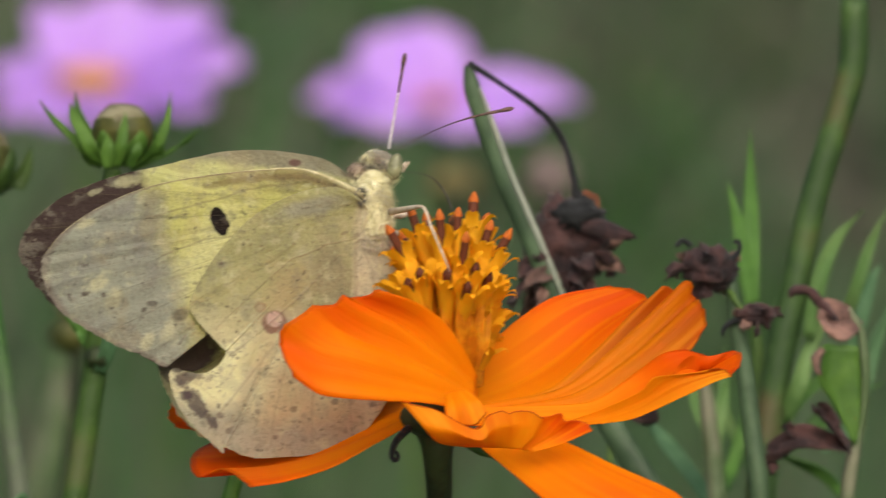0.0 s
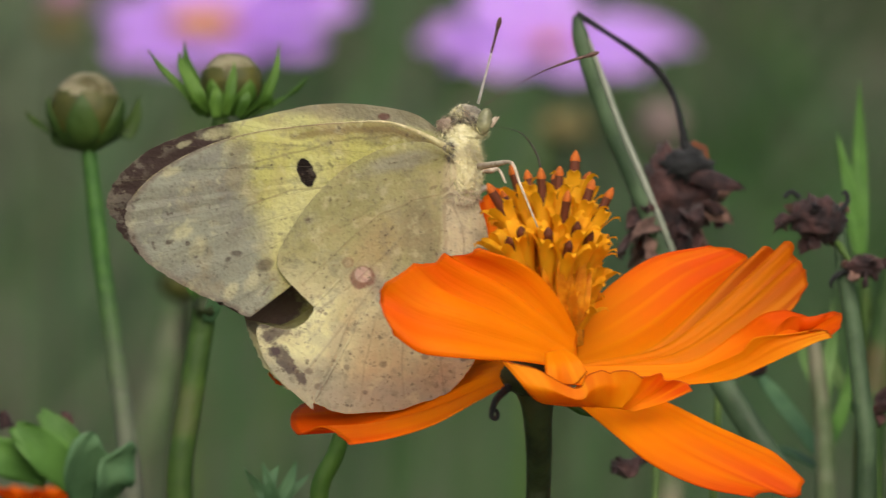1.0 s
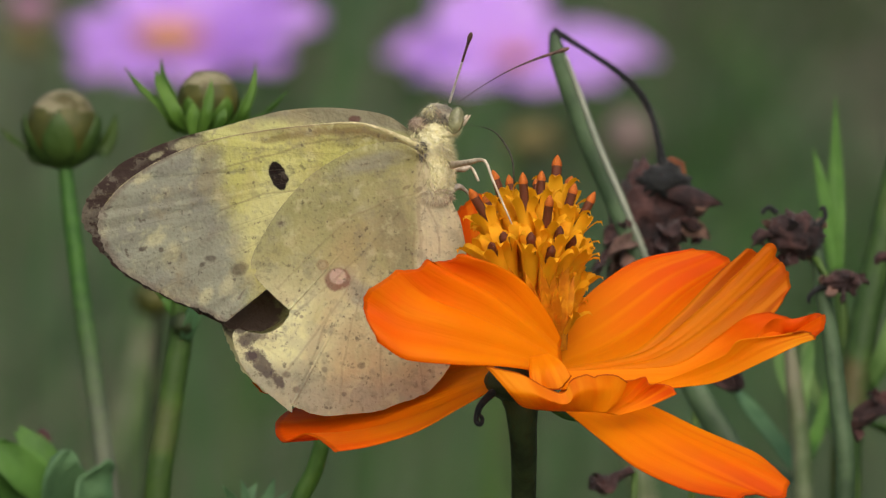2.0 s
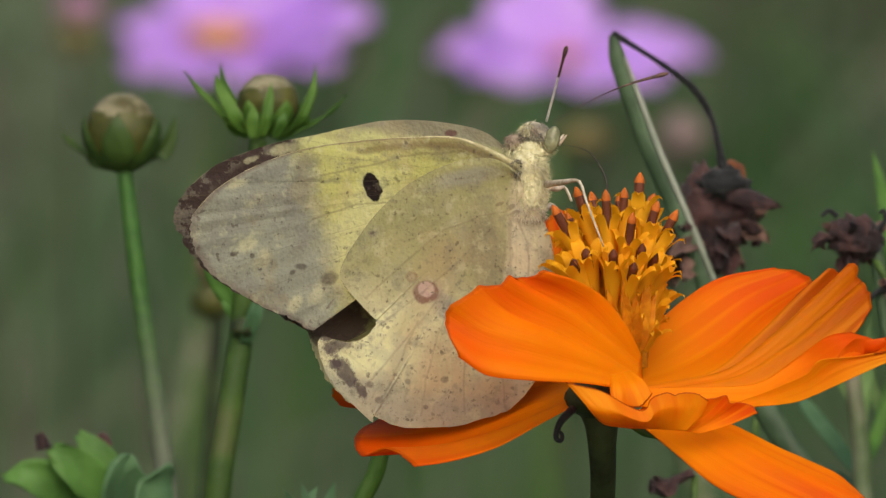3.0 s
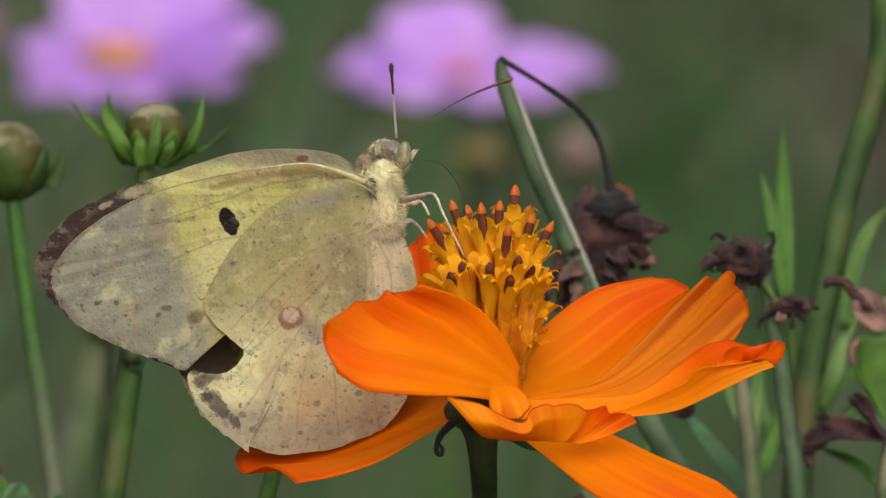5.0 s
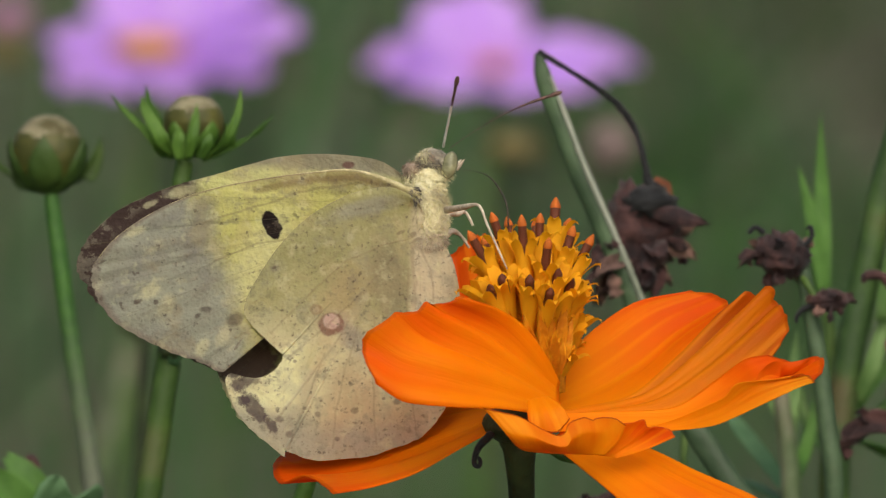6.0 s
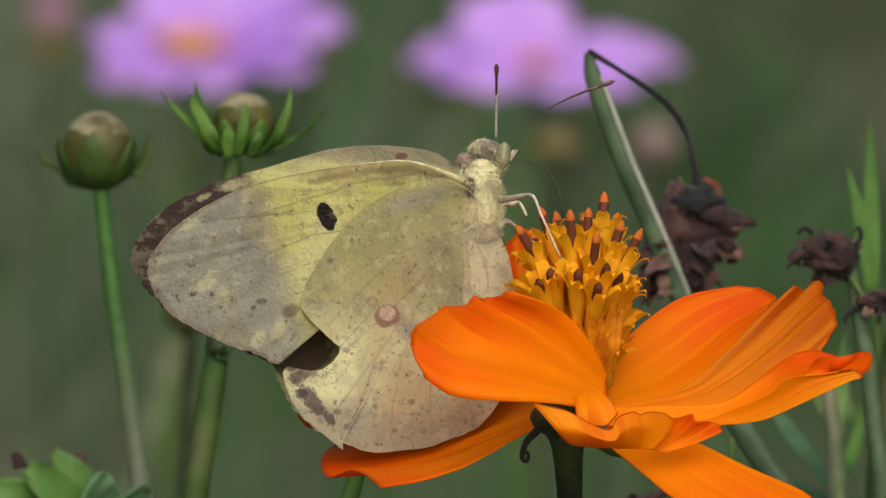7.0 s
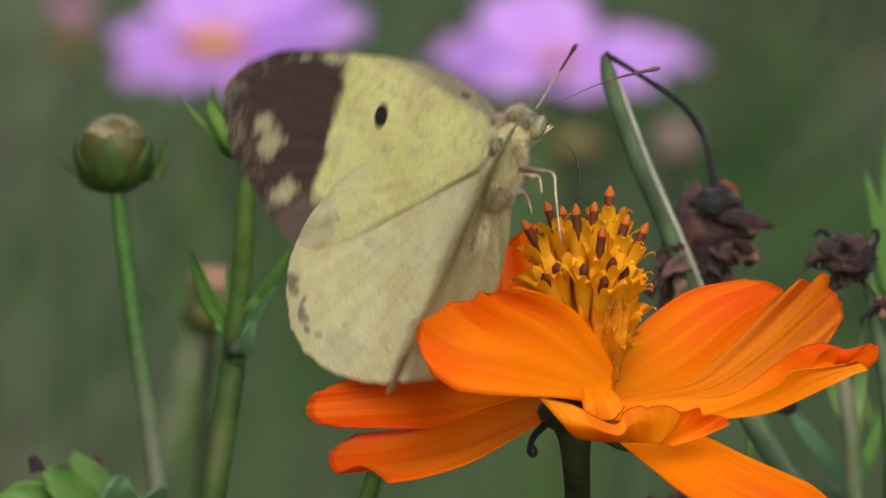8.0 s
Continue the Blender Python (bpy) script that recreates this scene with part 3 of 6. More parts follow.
def blade(bm, points, side, half, cup=0.0, thick=0.12, count=14, across=6, lobes=0.0, wave=0.0, round_tip=0.6, seed=0, narrow=0.25, taper=False):
    """A leaf or petal with thickness: line through points in metres, side vector, half width in mm, cup as a share of the width."""
    uv = bm.loops.layers.uv.verify()
    line = curve_points(points, count * 3)
    side = Vector(side).normalized()
    size = len(line) - 1
    length = sum((b - a).length for a, b in zip(line, line[1:]))
    top, low = [], []
    for i in range(count + 1):
        t = i / count
        row, row2 = [], []
        for j in range(across + 1):
            s = 2 * j / across - 1
            tooth = lobes * (0.5 + 0.5 * math.sin(s * 8.0 + seed * 2.1)) + lobes * 0.6 * noise.noise(Vector((s * 5, seed * 7.3, 0)))
            reach = t * (1 - round_tip * 0.32 * abs(s) ** 2.4 - tooth * t ** 6)
            k = min(reach, 1.0) * size
            a = min(int(k), size - 1)
            p = line[a].lerp(line[a + 1], k - a)
            way = (line[min(a + 2, size)] - line[max(a - 1, 0)]).normalized()
            across_way = (side - way * side.dot(way)).normalized()
            up = across_way.cross(way).normalized()
            broad = narrow + (1 - narrow) * math.sin(min(t / 0.62, 1.0) * math.pi / 2) ** 1.2
            broad *= 1 - (1 - round_tip) * max(0.0, (t - 0.5) / 0.5) ** 1.6
            if taper:
                broad = math.sin(math.pi * min(1.0, (t + 0.3) / 1.3)) ** 0.9
            h = half / 1000 * max(broad, 0.02)
            lift = cup * h * s * s + wave / 1000 * t * noise.noise(Vector((s * 2.2, t * 2.5, seed * 3.7)))
            lift += 0.00012 * half / 4 * math.cos(s * 9 + seed) * t
            q = p + across_way * (h * s) + up * lift
            row.append((bm.verts.new(q + up * thick / 2000), (s * 0.5 + 0.5, t)))
            row2.append((bm.verts.new(q - up * thick / 2000), (s * 0.5 + 0.5, t)))
        top.append(row)
        low.append(row2)

    def face(*vs):
        f = bm.faces.new([v for v, _ in vs])
        for loop, (_, c) in zip(f.loops, vs):
            loop[uv].uv = (c[0] + seed * 3.17, c[1])

    for i in range(count):
        for j in range(across):
            face(top[i][j], top[i][j + 1], top[i + 1][j + 1], top[i + 1][j])
            face(low[i][j], low[i + 1][j], low[i + 1][j + 1], low[i][j + 1])
        face(top[i][0], top[i + 1][0], low[i + 1][0], low[i][0])
        face(top[i][across], low[i][across], low[i + 1][across], top[i + 1][across])
    for j in range(across):
        face(top[count][j], top[count][j + 1], low[count][j + 1], low[count][j])
        face(top[0][j], low[0][j], low[0][j + 1], top[0][j + 1])


def patch(bm, edge_a, edge_b, tip, bulge=0.0, folds=0.0, fold_count=3.0, ruffle=0.0, teeth=0.0, thick=0.14, rows=26, cols=20, seed=0):
    """A petal spanned between two edges, from the claw to a free tip: edges and tip as (right, up, back) in mm."""
    uv = bm.loops.layers.uv.verify()
    a, b = curve_points(edge_a, rows + 1), curve_points(edge_b, rows + 1)
    d = curve_points(tip, cols + 1)
    size = (d[0] - d[-1]).length
    mid = []
    for i in range(rows + 1):
        t = i / rows
        line = []
        for j in range(cols + 1):
            s = j / cols
            base = a[0].lerp(b[0], s)
            p = a[i].lerp(b[i], s) + base.lerp(d[j], t) - (base.lerp(a[-1].lerp(b[-1], s), t))
            line.append(p)
        mid.append(line)
    top, low = [], []
    for i in range(rows + 1):
        t = i / rows
        r1, r2 = [], []
        for j in range(cols + 1):
            s = j / cols
            du = mid[i][min(j + 1, cols)] - mid[i][max(j - 1, 0)]
            dv = mid[min(i + 1, rows)][j] - mid[max(i - 1, 0)][j]
            n = du.cross(dv)
            n = n.normalized() if n.length > 1e-9 else Vector((0, 0, 1))
            arch = 4 * s * (1 - s)
            lift = bulge * arch * math.sin(t * math.pi * 0.85 + 0.15)
            lift += folds * math.cos(2 * math.pi * fold_count * s + seed) * math.sin(min(t * 1.6, 1.0) * math.pi / 2) * (0.35 + 0.65 * arch)
            lift += folds * 0.5 * noise.noise(Vector((s * 9.0, t * 1.2, seed * 4.1)))
            lift += ruffle * t ** 3 * noise.noise(Vector((s * 4.5, t * 2.0, seed * 2.3)))
            out = teeth * t ** 8 * (noise.noise(Vector((s * 7.0, seed * 9.1, 0))) + 0.6 * noise.noise(Vector((s * 19.0, seed, 5))))
            q = mid[i][j] + n * lift + dv.normalized() * out
            r1.append((bm.verts.new(at(q + n * thick / 2)), (s, t)))
            r2.append((bm.verts.new(at(q - n * thick / 2)), (s, t)))
        top.append(r1)
        low.append(r2)

    def face(*vs):
        f = bm.faces.new([v for v, _ in vs])
        for loop, (_, c) in zip(f.loops, vs):
            loop[uv].uv = (c[0] + seed * 3.17, c[1])

    for i in range(rows):
        for j in range(cols):
            face(top[i][j], top[i][j + 1], top[i + 1][j + 1], top[i + 1][j])
            face(low[i][j], low[i + 1][j], low[i + 1][j + 1], low[i][j + 1])
        face(top[i][0], top[i + 1][0], low[i + 1][0], low[i][0])
        face(top[i][cols], low[i][cols], low[i + 1][cols], top[i + 1][cols])
    for j in range(cols):
        face(top[rows][j], top[rows][j + 1], low[rows][j + 1], low[rows][j])
        face(top[0][j], low[0][j], low[0][j + 1], top[0][j + 1])


def lump(bm, centre, radii, seed=0, crumple=0.1, rows=12, cols=18, freq=400.0, turn=None):
    """A rounded, uneven mass: centre in metres, radii in mm."""
    turn = turn or Matrix.Identity(3)
    ring = []
    for i in range(rows + 1):
        a = math.pi * i / rows
        line = []
        for j in range(cols):
            b = 2 * math.pi * j / cols
            d = Vector((math.sin(a) * math.cos(b), math.sin(a) * math.sin(b), math.cos(a)))
            r = 1 + crumple * noise.noise(d * (freq / 200) + Vector((seed * 5.1, seed, 0))) + crumple * 0.6 * noise.noise(d * (freq / 80) + Vector((seed, 0, 3)))
            line.append(bm.verts.new(Vector(centre) + turn @ Vector((d.x * radii[0], d.y * radii[1], d.z * radii[2])) * r / 1000))
            if i in (0, rows):
                break
        ring.append(line)
    for a, b in zip(ring, ring[1:]):
        for j in range(cols):
            k = (j + 1) % cols
            if len(a) == 1:
                bm.faces.new((a[0], b[j], b[k]))
            elif len(b) == 1:
                bm.faces.new((a[j], b[0], a[k]))
            else:
                bm.faces.new((a[j], b[j], b[k], a[k]))


def fresh():
    return bmesh.new()


# ---- ground ----
def bare_patch(n, where, uneven, x, y, across, along):
    """A dry, worn patch of the meadow with a ragged edge."""
    place = n.add("ShaderNodeSeparateXYZ", Vector=where)
    dx, dy = n.math("DIVIDE", n.math("SUBTRACT", place.outputs[0], x), across), n.math("DIVIDE", n.math("SUBTRACT", place.outputs[1], y), along)
    d = n.math("SQRT", n.math("MULTIPLY_ADD", dx, dx, n.math("MULTIPLY", dy, dy)))
    return n.step(n.math("MULTIPLY_ADD", uneven, 0.5, d), 1.45, 1.05)


def drawn_out(n, where):
    """Patches of growth run in rows away from the path."""
    place = n.add("ShaderNodeSeparateXYZ", Vector=where)
    return n.stretched(place.outputs[0], n.math("MULTIPLY", place.outputs[1], 0.13), place.outputs[2])


def ground():
    n = Nodes("grassy_ground")
    where = n.coords()
    broad = n.noise(drawn_out(n, where), 0.10, 3.0)
    fine = n.noise(where, 0.05, 4.0)
    colour = n.mix(n.step(broad, 0.40, 0.62), (0.038, 0.075, 0.034), (0.095, 0.098, 0.068))
    colour = n.mix(n.math("MULTIPLY", n.step(fine, 0.45, 0.75), 0.6), colour, (0.045, 0.085, 0.025))
    dry = bare_patch(n, where, broad, 0.95, 7.6, 0.8, 2.0)
    worn = bare_patch(n, where, broad, -0.25, 7.0, 0.085, 2.4)
    colour = n.mix(n.math("MULTIPLY", dry, 0.6), colour, (0.090, 0.084, 0.062))
    colour = n.mix(n.math("MULTIPLY", worn, 0.7), colour, (0.155, 0.178, 0.118))
    material = n.finish(colour, 0.9, n.bump(fine, 0.8, 0.03), None, 0.0, 0.0, 0.1)
    bm = fresh()
    size, cells = 400.0, 40
    grid = []
    for i in range(cells + 1):
        row = []
        for j in range(cells + 1):
            x, y = (2 * i / cells - 1), (2 * j / cells - 1)
            x, y = size * x * abs(x) ** 2, size * y * abs(y) ** 2
            row.append(bm.verts.new((x, y, 0.02 * noise.noise(Vector((x * 0.4, y * 0.4, 0))) - 0.01)))
        grid.append(row)
    for i in range(cells):
        for j in range(cells):
            bm.faces.new((grid[i][j], grid[i + 1][j], grid[i + 1][j + 1], grid[i][j + 1]))
    mesh = bpy.data.meshes.new("ground")
    bm.to_mesh(mesh)
    bm.free()
    mesh.materials.append(material)
    tagged(new("ground", mesh), "grassy brown garden soil behind the flowers", "ground", "", "structure")


ground()


# ---- the orange flower ----
def orange_flower():
    root = at((9.33, -19.98, 6))
    flower = thing("orange_flower", foot(root), "orange cosmos flower with ruffled petals on a dark stem", "flower")
    bm = fresh()
    tube(bm, [at((9.06, -11.22, 1)), at((9.10, -13.02, 1)), at((9.30, -16.21, 3)), root, root - Vector((0.002, 0, 0.2)), foot(root)], [1.9, 1.25, 1.05, 1.0, 1.4, 2.2], 40, 14, 1.0, 0.03)
    part("stem", bm, STEM_DARK, flower, "dark green ribbed stem")
    bm = fresh()
    lump(bm, at((9.06, -10.41, 1)), (3.0, 3.0, 1.7), 3, 0.08)
    part("receptacle", bm, STEM_DARK, flower)
    petals = [
        # edge, other edge, tip, bulge, folds, number of folds, ruffle, teeth, material
        ([(8.65, -9.01, 6), (4.83, -5.88, 11), (2.10, -2.24, 15), (2.11, 0.96, 17)], [(10.01, -9.01, 6), (8.25, -5.43, 12), (7.60, -0.41, 16), (6.33, 4.87, 18)],
         [(2.11, 0.96, 17), (3.86, 3.63, 18), (6.33, 4.87, 18)], 0.8, 0.12, 2.0, 0.4, 0.3, ORANGE),
        ([(7.99, -9.26, 8), (3.46, -7.23, 9.5), (-3.14, -6.78, 10), (-9.28, -8.05, 10)], [(8.21, -9.70, 7), (4.81, -10.17, 8), (-1.54, -11.76, 8), (-10.17, -11.76, 8)],
         [(-9.28, -8.05, 10), (-12.19, -9.41, 9.5), (-12.27, -10.86, 9), (-10.17, -11.76, 8)], -0.4, 0.10, 2.0, 0.4, 0.3, ORANGE),
        ([(8.19, -9.00, 5), (4.81, -9.48, 7.5), (-2.91, -11.54, 9), (-8.37, -12.32, 9.5)], [(8.15, -10.23, 1), (4.31, -12.30, -2), (0.72, -14.29, -4), (-2.86, -15.42, -6), (-5.76, -15.90, -7)],
         [(-8.37, -12.33, 10), (-10.07, -13.20, 7), (-10.57, -14.22, 3), (-9.86, -15.03, 0), (-8.04, -14.59, -2), (-6.53, -15.17, -5), (-5.76, -15.90, -7)], -0.5, 0.12, 2.0, 0.3, 0.15, ORANGE),
        ([(12.12, -7.05, -2), (11.02, -4.88, -4), (8.98, -2.28, -6), (6.51, -0.94, -8), (4.50, -0.53, -9)], [(12.38, -9.91, -3), (8.07, -9.14, -8), (3.82, -8.93, -11), (-0.18, -8.57, -12), (-2.49, -7.15, -12)],
         [(4.50, -0.53, -9), (2.94, -0.85, -9), (1.69, -0.67, -10), (0.49, -1.47, -10), (-0.84, -1.47, -11), (-2.84, -3.15, -12), (-3.46, -4.84, -12), (-2.49, -7.15, -12)], -0.9, 0.28, 3.5, 0.9, 0.3, ORANGE),
        ([(10.66, -8.31, 3), (13.20, -4.72, 7), (15.27, -2.68, 9), (18.49, -0.64, 11), (22.85, 0.36, 12)], [(10.17, -10.08, 0), (16.07, -9.21, 3), (20.18, -7.19, 5), (23.85, -4.04, 7), (27.51, -1.32, 8)],
         [(22.85, 0.36, 12), (24.90, 0.05, 12), (25.87, -0.50, 11), (27.51, -1.32, 8)], 0.9, 0.07, 2.0, 0.3, 0.25, ORANGE),
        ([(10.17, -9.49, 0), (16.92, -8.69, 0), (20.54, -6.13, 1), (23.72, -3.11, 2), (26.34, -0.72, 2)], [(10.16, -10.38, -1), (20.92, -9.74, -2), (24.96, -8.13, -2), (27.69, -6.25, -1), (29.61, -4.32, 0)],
         [(26.34, -0.72, 2), (26.97, 0.23, 2), (27.87, -0.23, 2), (28.95, 0.45, 2), (29.41, -0.95, 2), (30.23, -1.13, 1), (30.50, -2.66, 1), (29.61, -4.32, 0)], -0.5, 0.24, 4.0, 0.3, 0.55, AMBER_SHADED),
        ([(10.15, -9.61, -2), (20.90, -9.01, -3), (24.49, -6.77, -3), (26.70, -5.15, -4), (28.72, -4.66, -4)], [(10.15, -10.96, -2), (19.94, -10.77, -6), (24.80, -9.95, -8), (28.78, -8.06, -9), (32.12, -6.64, -9)],
         [(28.72, -4.66, -4), (30.34, -5.15, -5), (31.47, -5.32, -6), (32.77, -4.69, -6), (32.74, -5.58, -8), (32.12, -6.64, -9)], 1.0, 0.10, 2.0, 0.3, 0.15, ORANGE),
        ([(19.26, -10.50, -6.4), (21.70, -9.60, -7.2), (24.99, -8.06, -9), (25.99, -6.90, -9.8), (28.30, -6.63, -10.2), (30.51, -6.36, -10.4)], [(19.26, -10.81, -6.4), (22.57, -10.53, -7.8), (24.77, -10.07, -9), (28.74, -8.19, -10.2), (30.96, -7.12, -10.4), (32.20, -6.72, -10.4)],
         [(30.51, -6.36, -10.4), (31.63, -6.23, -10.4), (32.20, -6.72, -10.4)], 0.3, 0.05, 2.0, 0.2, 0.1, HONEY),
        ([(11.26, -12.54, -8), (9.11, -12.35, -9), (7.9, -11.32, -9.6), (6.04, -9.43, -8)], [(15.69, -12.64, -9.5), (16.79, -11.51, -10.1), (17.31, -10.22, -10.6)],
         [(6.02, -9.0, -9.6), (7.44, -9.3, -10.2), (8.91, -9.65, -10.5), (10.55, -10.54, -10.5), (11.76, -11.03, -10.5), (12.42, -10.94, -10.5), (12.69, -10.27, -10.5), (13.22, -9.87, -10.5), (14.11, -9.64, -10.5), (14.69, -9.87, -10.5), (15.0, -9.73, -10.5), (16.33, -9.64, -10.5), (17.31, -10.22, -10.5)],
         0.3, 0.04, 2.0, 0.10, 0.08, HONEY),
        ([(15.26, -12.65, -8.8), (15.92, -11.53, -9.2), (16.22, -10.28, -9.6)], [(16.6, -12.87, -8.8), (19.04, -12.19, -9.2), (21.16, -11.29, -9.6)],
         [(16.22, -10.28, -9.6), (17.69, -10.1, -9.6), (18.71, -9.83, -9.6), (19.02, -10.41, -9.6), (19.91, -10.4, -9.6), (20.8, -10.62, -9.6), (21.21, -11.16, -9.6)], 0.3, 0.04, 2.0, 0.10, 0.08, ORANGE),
        ([(12.39, -10.96, -2), (18.19, -11.78, -4), (23.04, -13.89, -7), (27.44, -15.73, -9), (29.01, -16.87, -10)], [(11.48, -11.84, -3), (15.00, -14.60, -7), (18.07, -16.95, -10), (22.02, -18.69, -12), (26.08, -19.47, -13)],
         [(29.01, -16.87, -10), (30.05, -18.18, -11), (29.48, -19.40, -12), (27.35, -19.14, -12), (26.08, -19.47, -13)], -0.9, 0.15, 2.0, 0.3, 0.2, ORANGE),
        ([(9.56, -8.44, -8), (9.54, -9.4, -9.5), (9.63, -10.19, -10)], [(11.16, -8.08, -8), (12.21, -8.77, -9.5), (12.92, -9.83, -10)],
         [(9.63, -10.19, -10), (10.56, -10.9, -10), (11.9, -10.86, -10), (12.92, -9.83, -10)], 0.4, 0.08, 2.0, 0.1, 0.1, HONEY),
    ]
    for seed, (edge, other, tip, bulge, folds, number, ruffle, teeth, paint) in enumerate(petals):
        bm = fresh()
        patch(bm, edge, other, tip, bulge, folds, number, ruffle, teeth * 1.25, 0.14, 28, 32, seed + 1)
        part("petal", bm, paint, flower)
    # the head of tubular florets
    rng = random.Random(4)
    tube_mesh = fresh()
    layer = [(0.0, 0.30), (0.35, 0.55), (0.65, 0.74), (0.80, 0.80)]
    rings = []
    for z, r in layer:
        rings.append([tube_mesh.verts.new((r * math.cos(g * math.pi / 5), r * math.sin(g * math.pi / 5), z)) for g in range(10)])
    for a, b in zip(rings, rings[1:]):
        for j in range(10):
            tube_mesh.faces.new((a[j], a[(j + 1) % 10], b[(j + 1) % 10], b[j]))
    for g in range(0, 10, 2):
        a, b, c = rings[-1][g], rings[-1][(g + 1) % 10], rings[-1][(g + 2) % 10]
        mid_way = (g + 1) * math.pi / 5
        lobe = []
        for r, z, half in ((1.02, 0.92, 0.55), (1.32, 1.02, 0.50), (1.68, 1.06, 0.30)):
            lobe.append([tube_mesh.verts.new((r * math.cos(mid_way) - k * half * math.sin(mid_way), r * math.sin(mid_way) + k * half * math.cos(mid_way), z + 0.035 * abs(k)))
                         for k in (-1, 0, 1)])
        tip = tube_mesh.verts.new((1.95 * math.cos(mid_way), 1.95 * math.sin(mid_way), 1.02))
        for low, high in zip([[a, b, c]] + lobe, lobe):
            tube_mesh.faces.new((low[0], low[1], high[1], high[0]))
            tube_mesh.faces.new((low[1], low[2], high[2], high[1]))
        tube_mesh.faces.new((lobe[-1][0], lobe[-1][1], tip))
        tube_mesh.faces.new((lobe[-1][1], lobe[-1][2], tip))
    corolla = bpy.data.meshes.new("floret")
    for f in tube_mesh.faces:
        f.smooth = True
    tube_mesh.to_mesh(corolla)
    tube_mesh.free()
    corolla.materials.append(POLLEN)
    rod = fresh()
    rings = []
    for z, r in ((0.5, 0.36), (0.9, 0.42), (1.25, 0.40), (1.27, 0.44), (1.32, 0.38), (1.39, 0.20), (1.43, 0.04)):
        rings.append([rod.verts.new((r * math.cos(g * math.pi / 4), r * math.sin(g * math.pi / 4), z)) for g in range(8)])
    for i, (a, b) in enumerate(zip(rings, rings[1:])):
        for j in range(8):
            f = rod.faces.new((a[j], a[(j + 1) % 8], b[(j + 1) % 8], b[j]))
            f.material_index, f.smooth = (1 if i >= 2 else 0), True
    rod.faces.new(rings[-1])
    anther = bpy.data.meshes.new("anther")
    rod.to_mesh(anther)
    rod.free()
    anther.materials.append(ANTHER)
    anther.materials.append(ANTHER_TIP)
    dark_anther = anther.copy()
    dark_anther.materials[1] = ANTHER
    inverse = FRAME[flower.name].inverted()
    centre, seat = Vector((9.74, -0.95, 2)), Vector((11.37, -7.53, 2))
    def put_floret(tip, way, length, wide, rod):
        turn = Vector((way.x, way.z, way.y)).to_track_quat("Z", "Y").to_matrix().to_4x4()
        base = tip - way * length
        m = VIEW @ Matrix.Translation(Vector((base.x, base.z, base.y)) / 1000) @ turn @ Matrix.Rotation(rng.uniform(0, 6), 4, "Z")
        floret = new("floret", corolla)
        floret.parent = flower
        floret.matrix_basis = inverse @ m @ Matrix.Diagonal((wide / 1000, wide / 1000, length / 1000, 1))
        if rod:
            rod_ob = new("anther", anther if rod > 0.85 else dark_anther)
            rod_ob.parent = floret
            rod_ob.matrix_basis = Matrix.Diagonal((0.95, 0.95, rod, 1))

    # tall open florets round the crown, each with its anther tube
    for tip, lean in (((7.24, 4.63, -1), (-0.35, 1, 0)), ((5.88, 3.10, -2), (-0.6, 1, -0.1)), ((9.15, 4.08, -3), (-0.08, 1, -0.1)), ((10.42, 4.62, -2), (0.05, 1, 0)), ((11.68, 5.37, 2), (0.05, 1, 0.2)),
                      ((12.59, 3.37, -1), (0.3, 1, 0)), ((13.75, 2.74, -1), (0.5, 1, 0)), ((10.93, 2.51, -4), (0.12, 1, -0.3)), ((7.53, 1.16, -4), (-0.2, 1, -0.5)), ((9.67, 0.94, -5), (0.0, 1, -0.5)),
                      ((11.92, 1.61, -4), (0.25, 1, -0.4)), ((11.28, 0.04, -5), (0.2, 1, -0.6)), ((6.54, 0.49, -4), (-0.4, 1, -0.4)), ((12.92, 0.72, -3), (0.4, 1, -0.4)), ((8.32, 4.11, 4), (-0.2, 1, 0.3)),
                      ((12.49, 4.34, 5), (0.3, 1, 0.4)), ((10.24, 4.35, 6), (0, 1, 0.5)), ((5.44, 0.72, 0), (-0.7, 1, 0)), ((13.54, 0.04, 0), (0.6, 1, 0)), ((6.82, 2.53, 3), (-0.4, 1, 0.3))):
        tip, way = Vector(tip), Vector(lean).normalized()
        put_floret(tip, way, rng.uniform(4.4, 5.2), rng.uniform(0.90, 1.10), rng.uniform(0.96, 1.05) if tip.y > 2.0 else rng.uniform(0.72, 0.8))
    # closed and half-open ones that fill the head
    count = 54
    for i in range(count):
        h = 0.82 - (i + 0.5) / count * 1.55
        a = i * 2.39996
        ring = math.sqrt(max(0.0, 1 - h * h))
        tip = centre + Vector((4.0 * ring * math.cos(a), 5.6 * h, 4.0 * ring * math.sin(a)))
        tip += Vector((rng.uniform(-0.4, 0.4), rng.uniform(-0.6, 0.6), rng.uniform(-0.35, 0.35)))
        way = ((tip - seat).normalized() + Vector((0, 0.25, 0))).normalized()
        put_floret(tip, way, rng.uniform(3.2, 4.6), rng.uniform(0.76, 1.0), rng.uniform(0.58, 0.70) if i % 2 else 0.0)
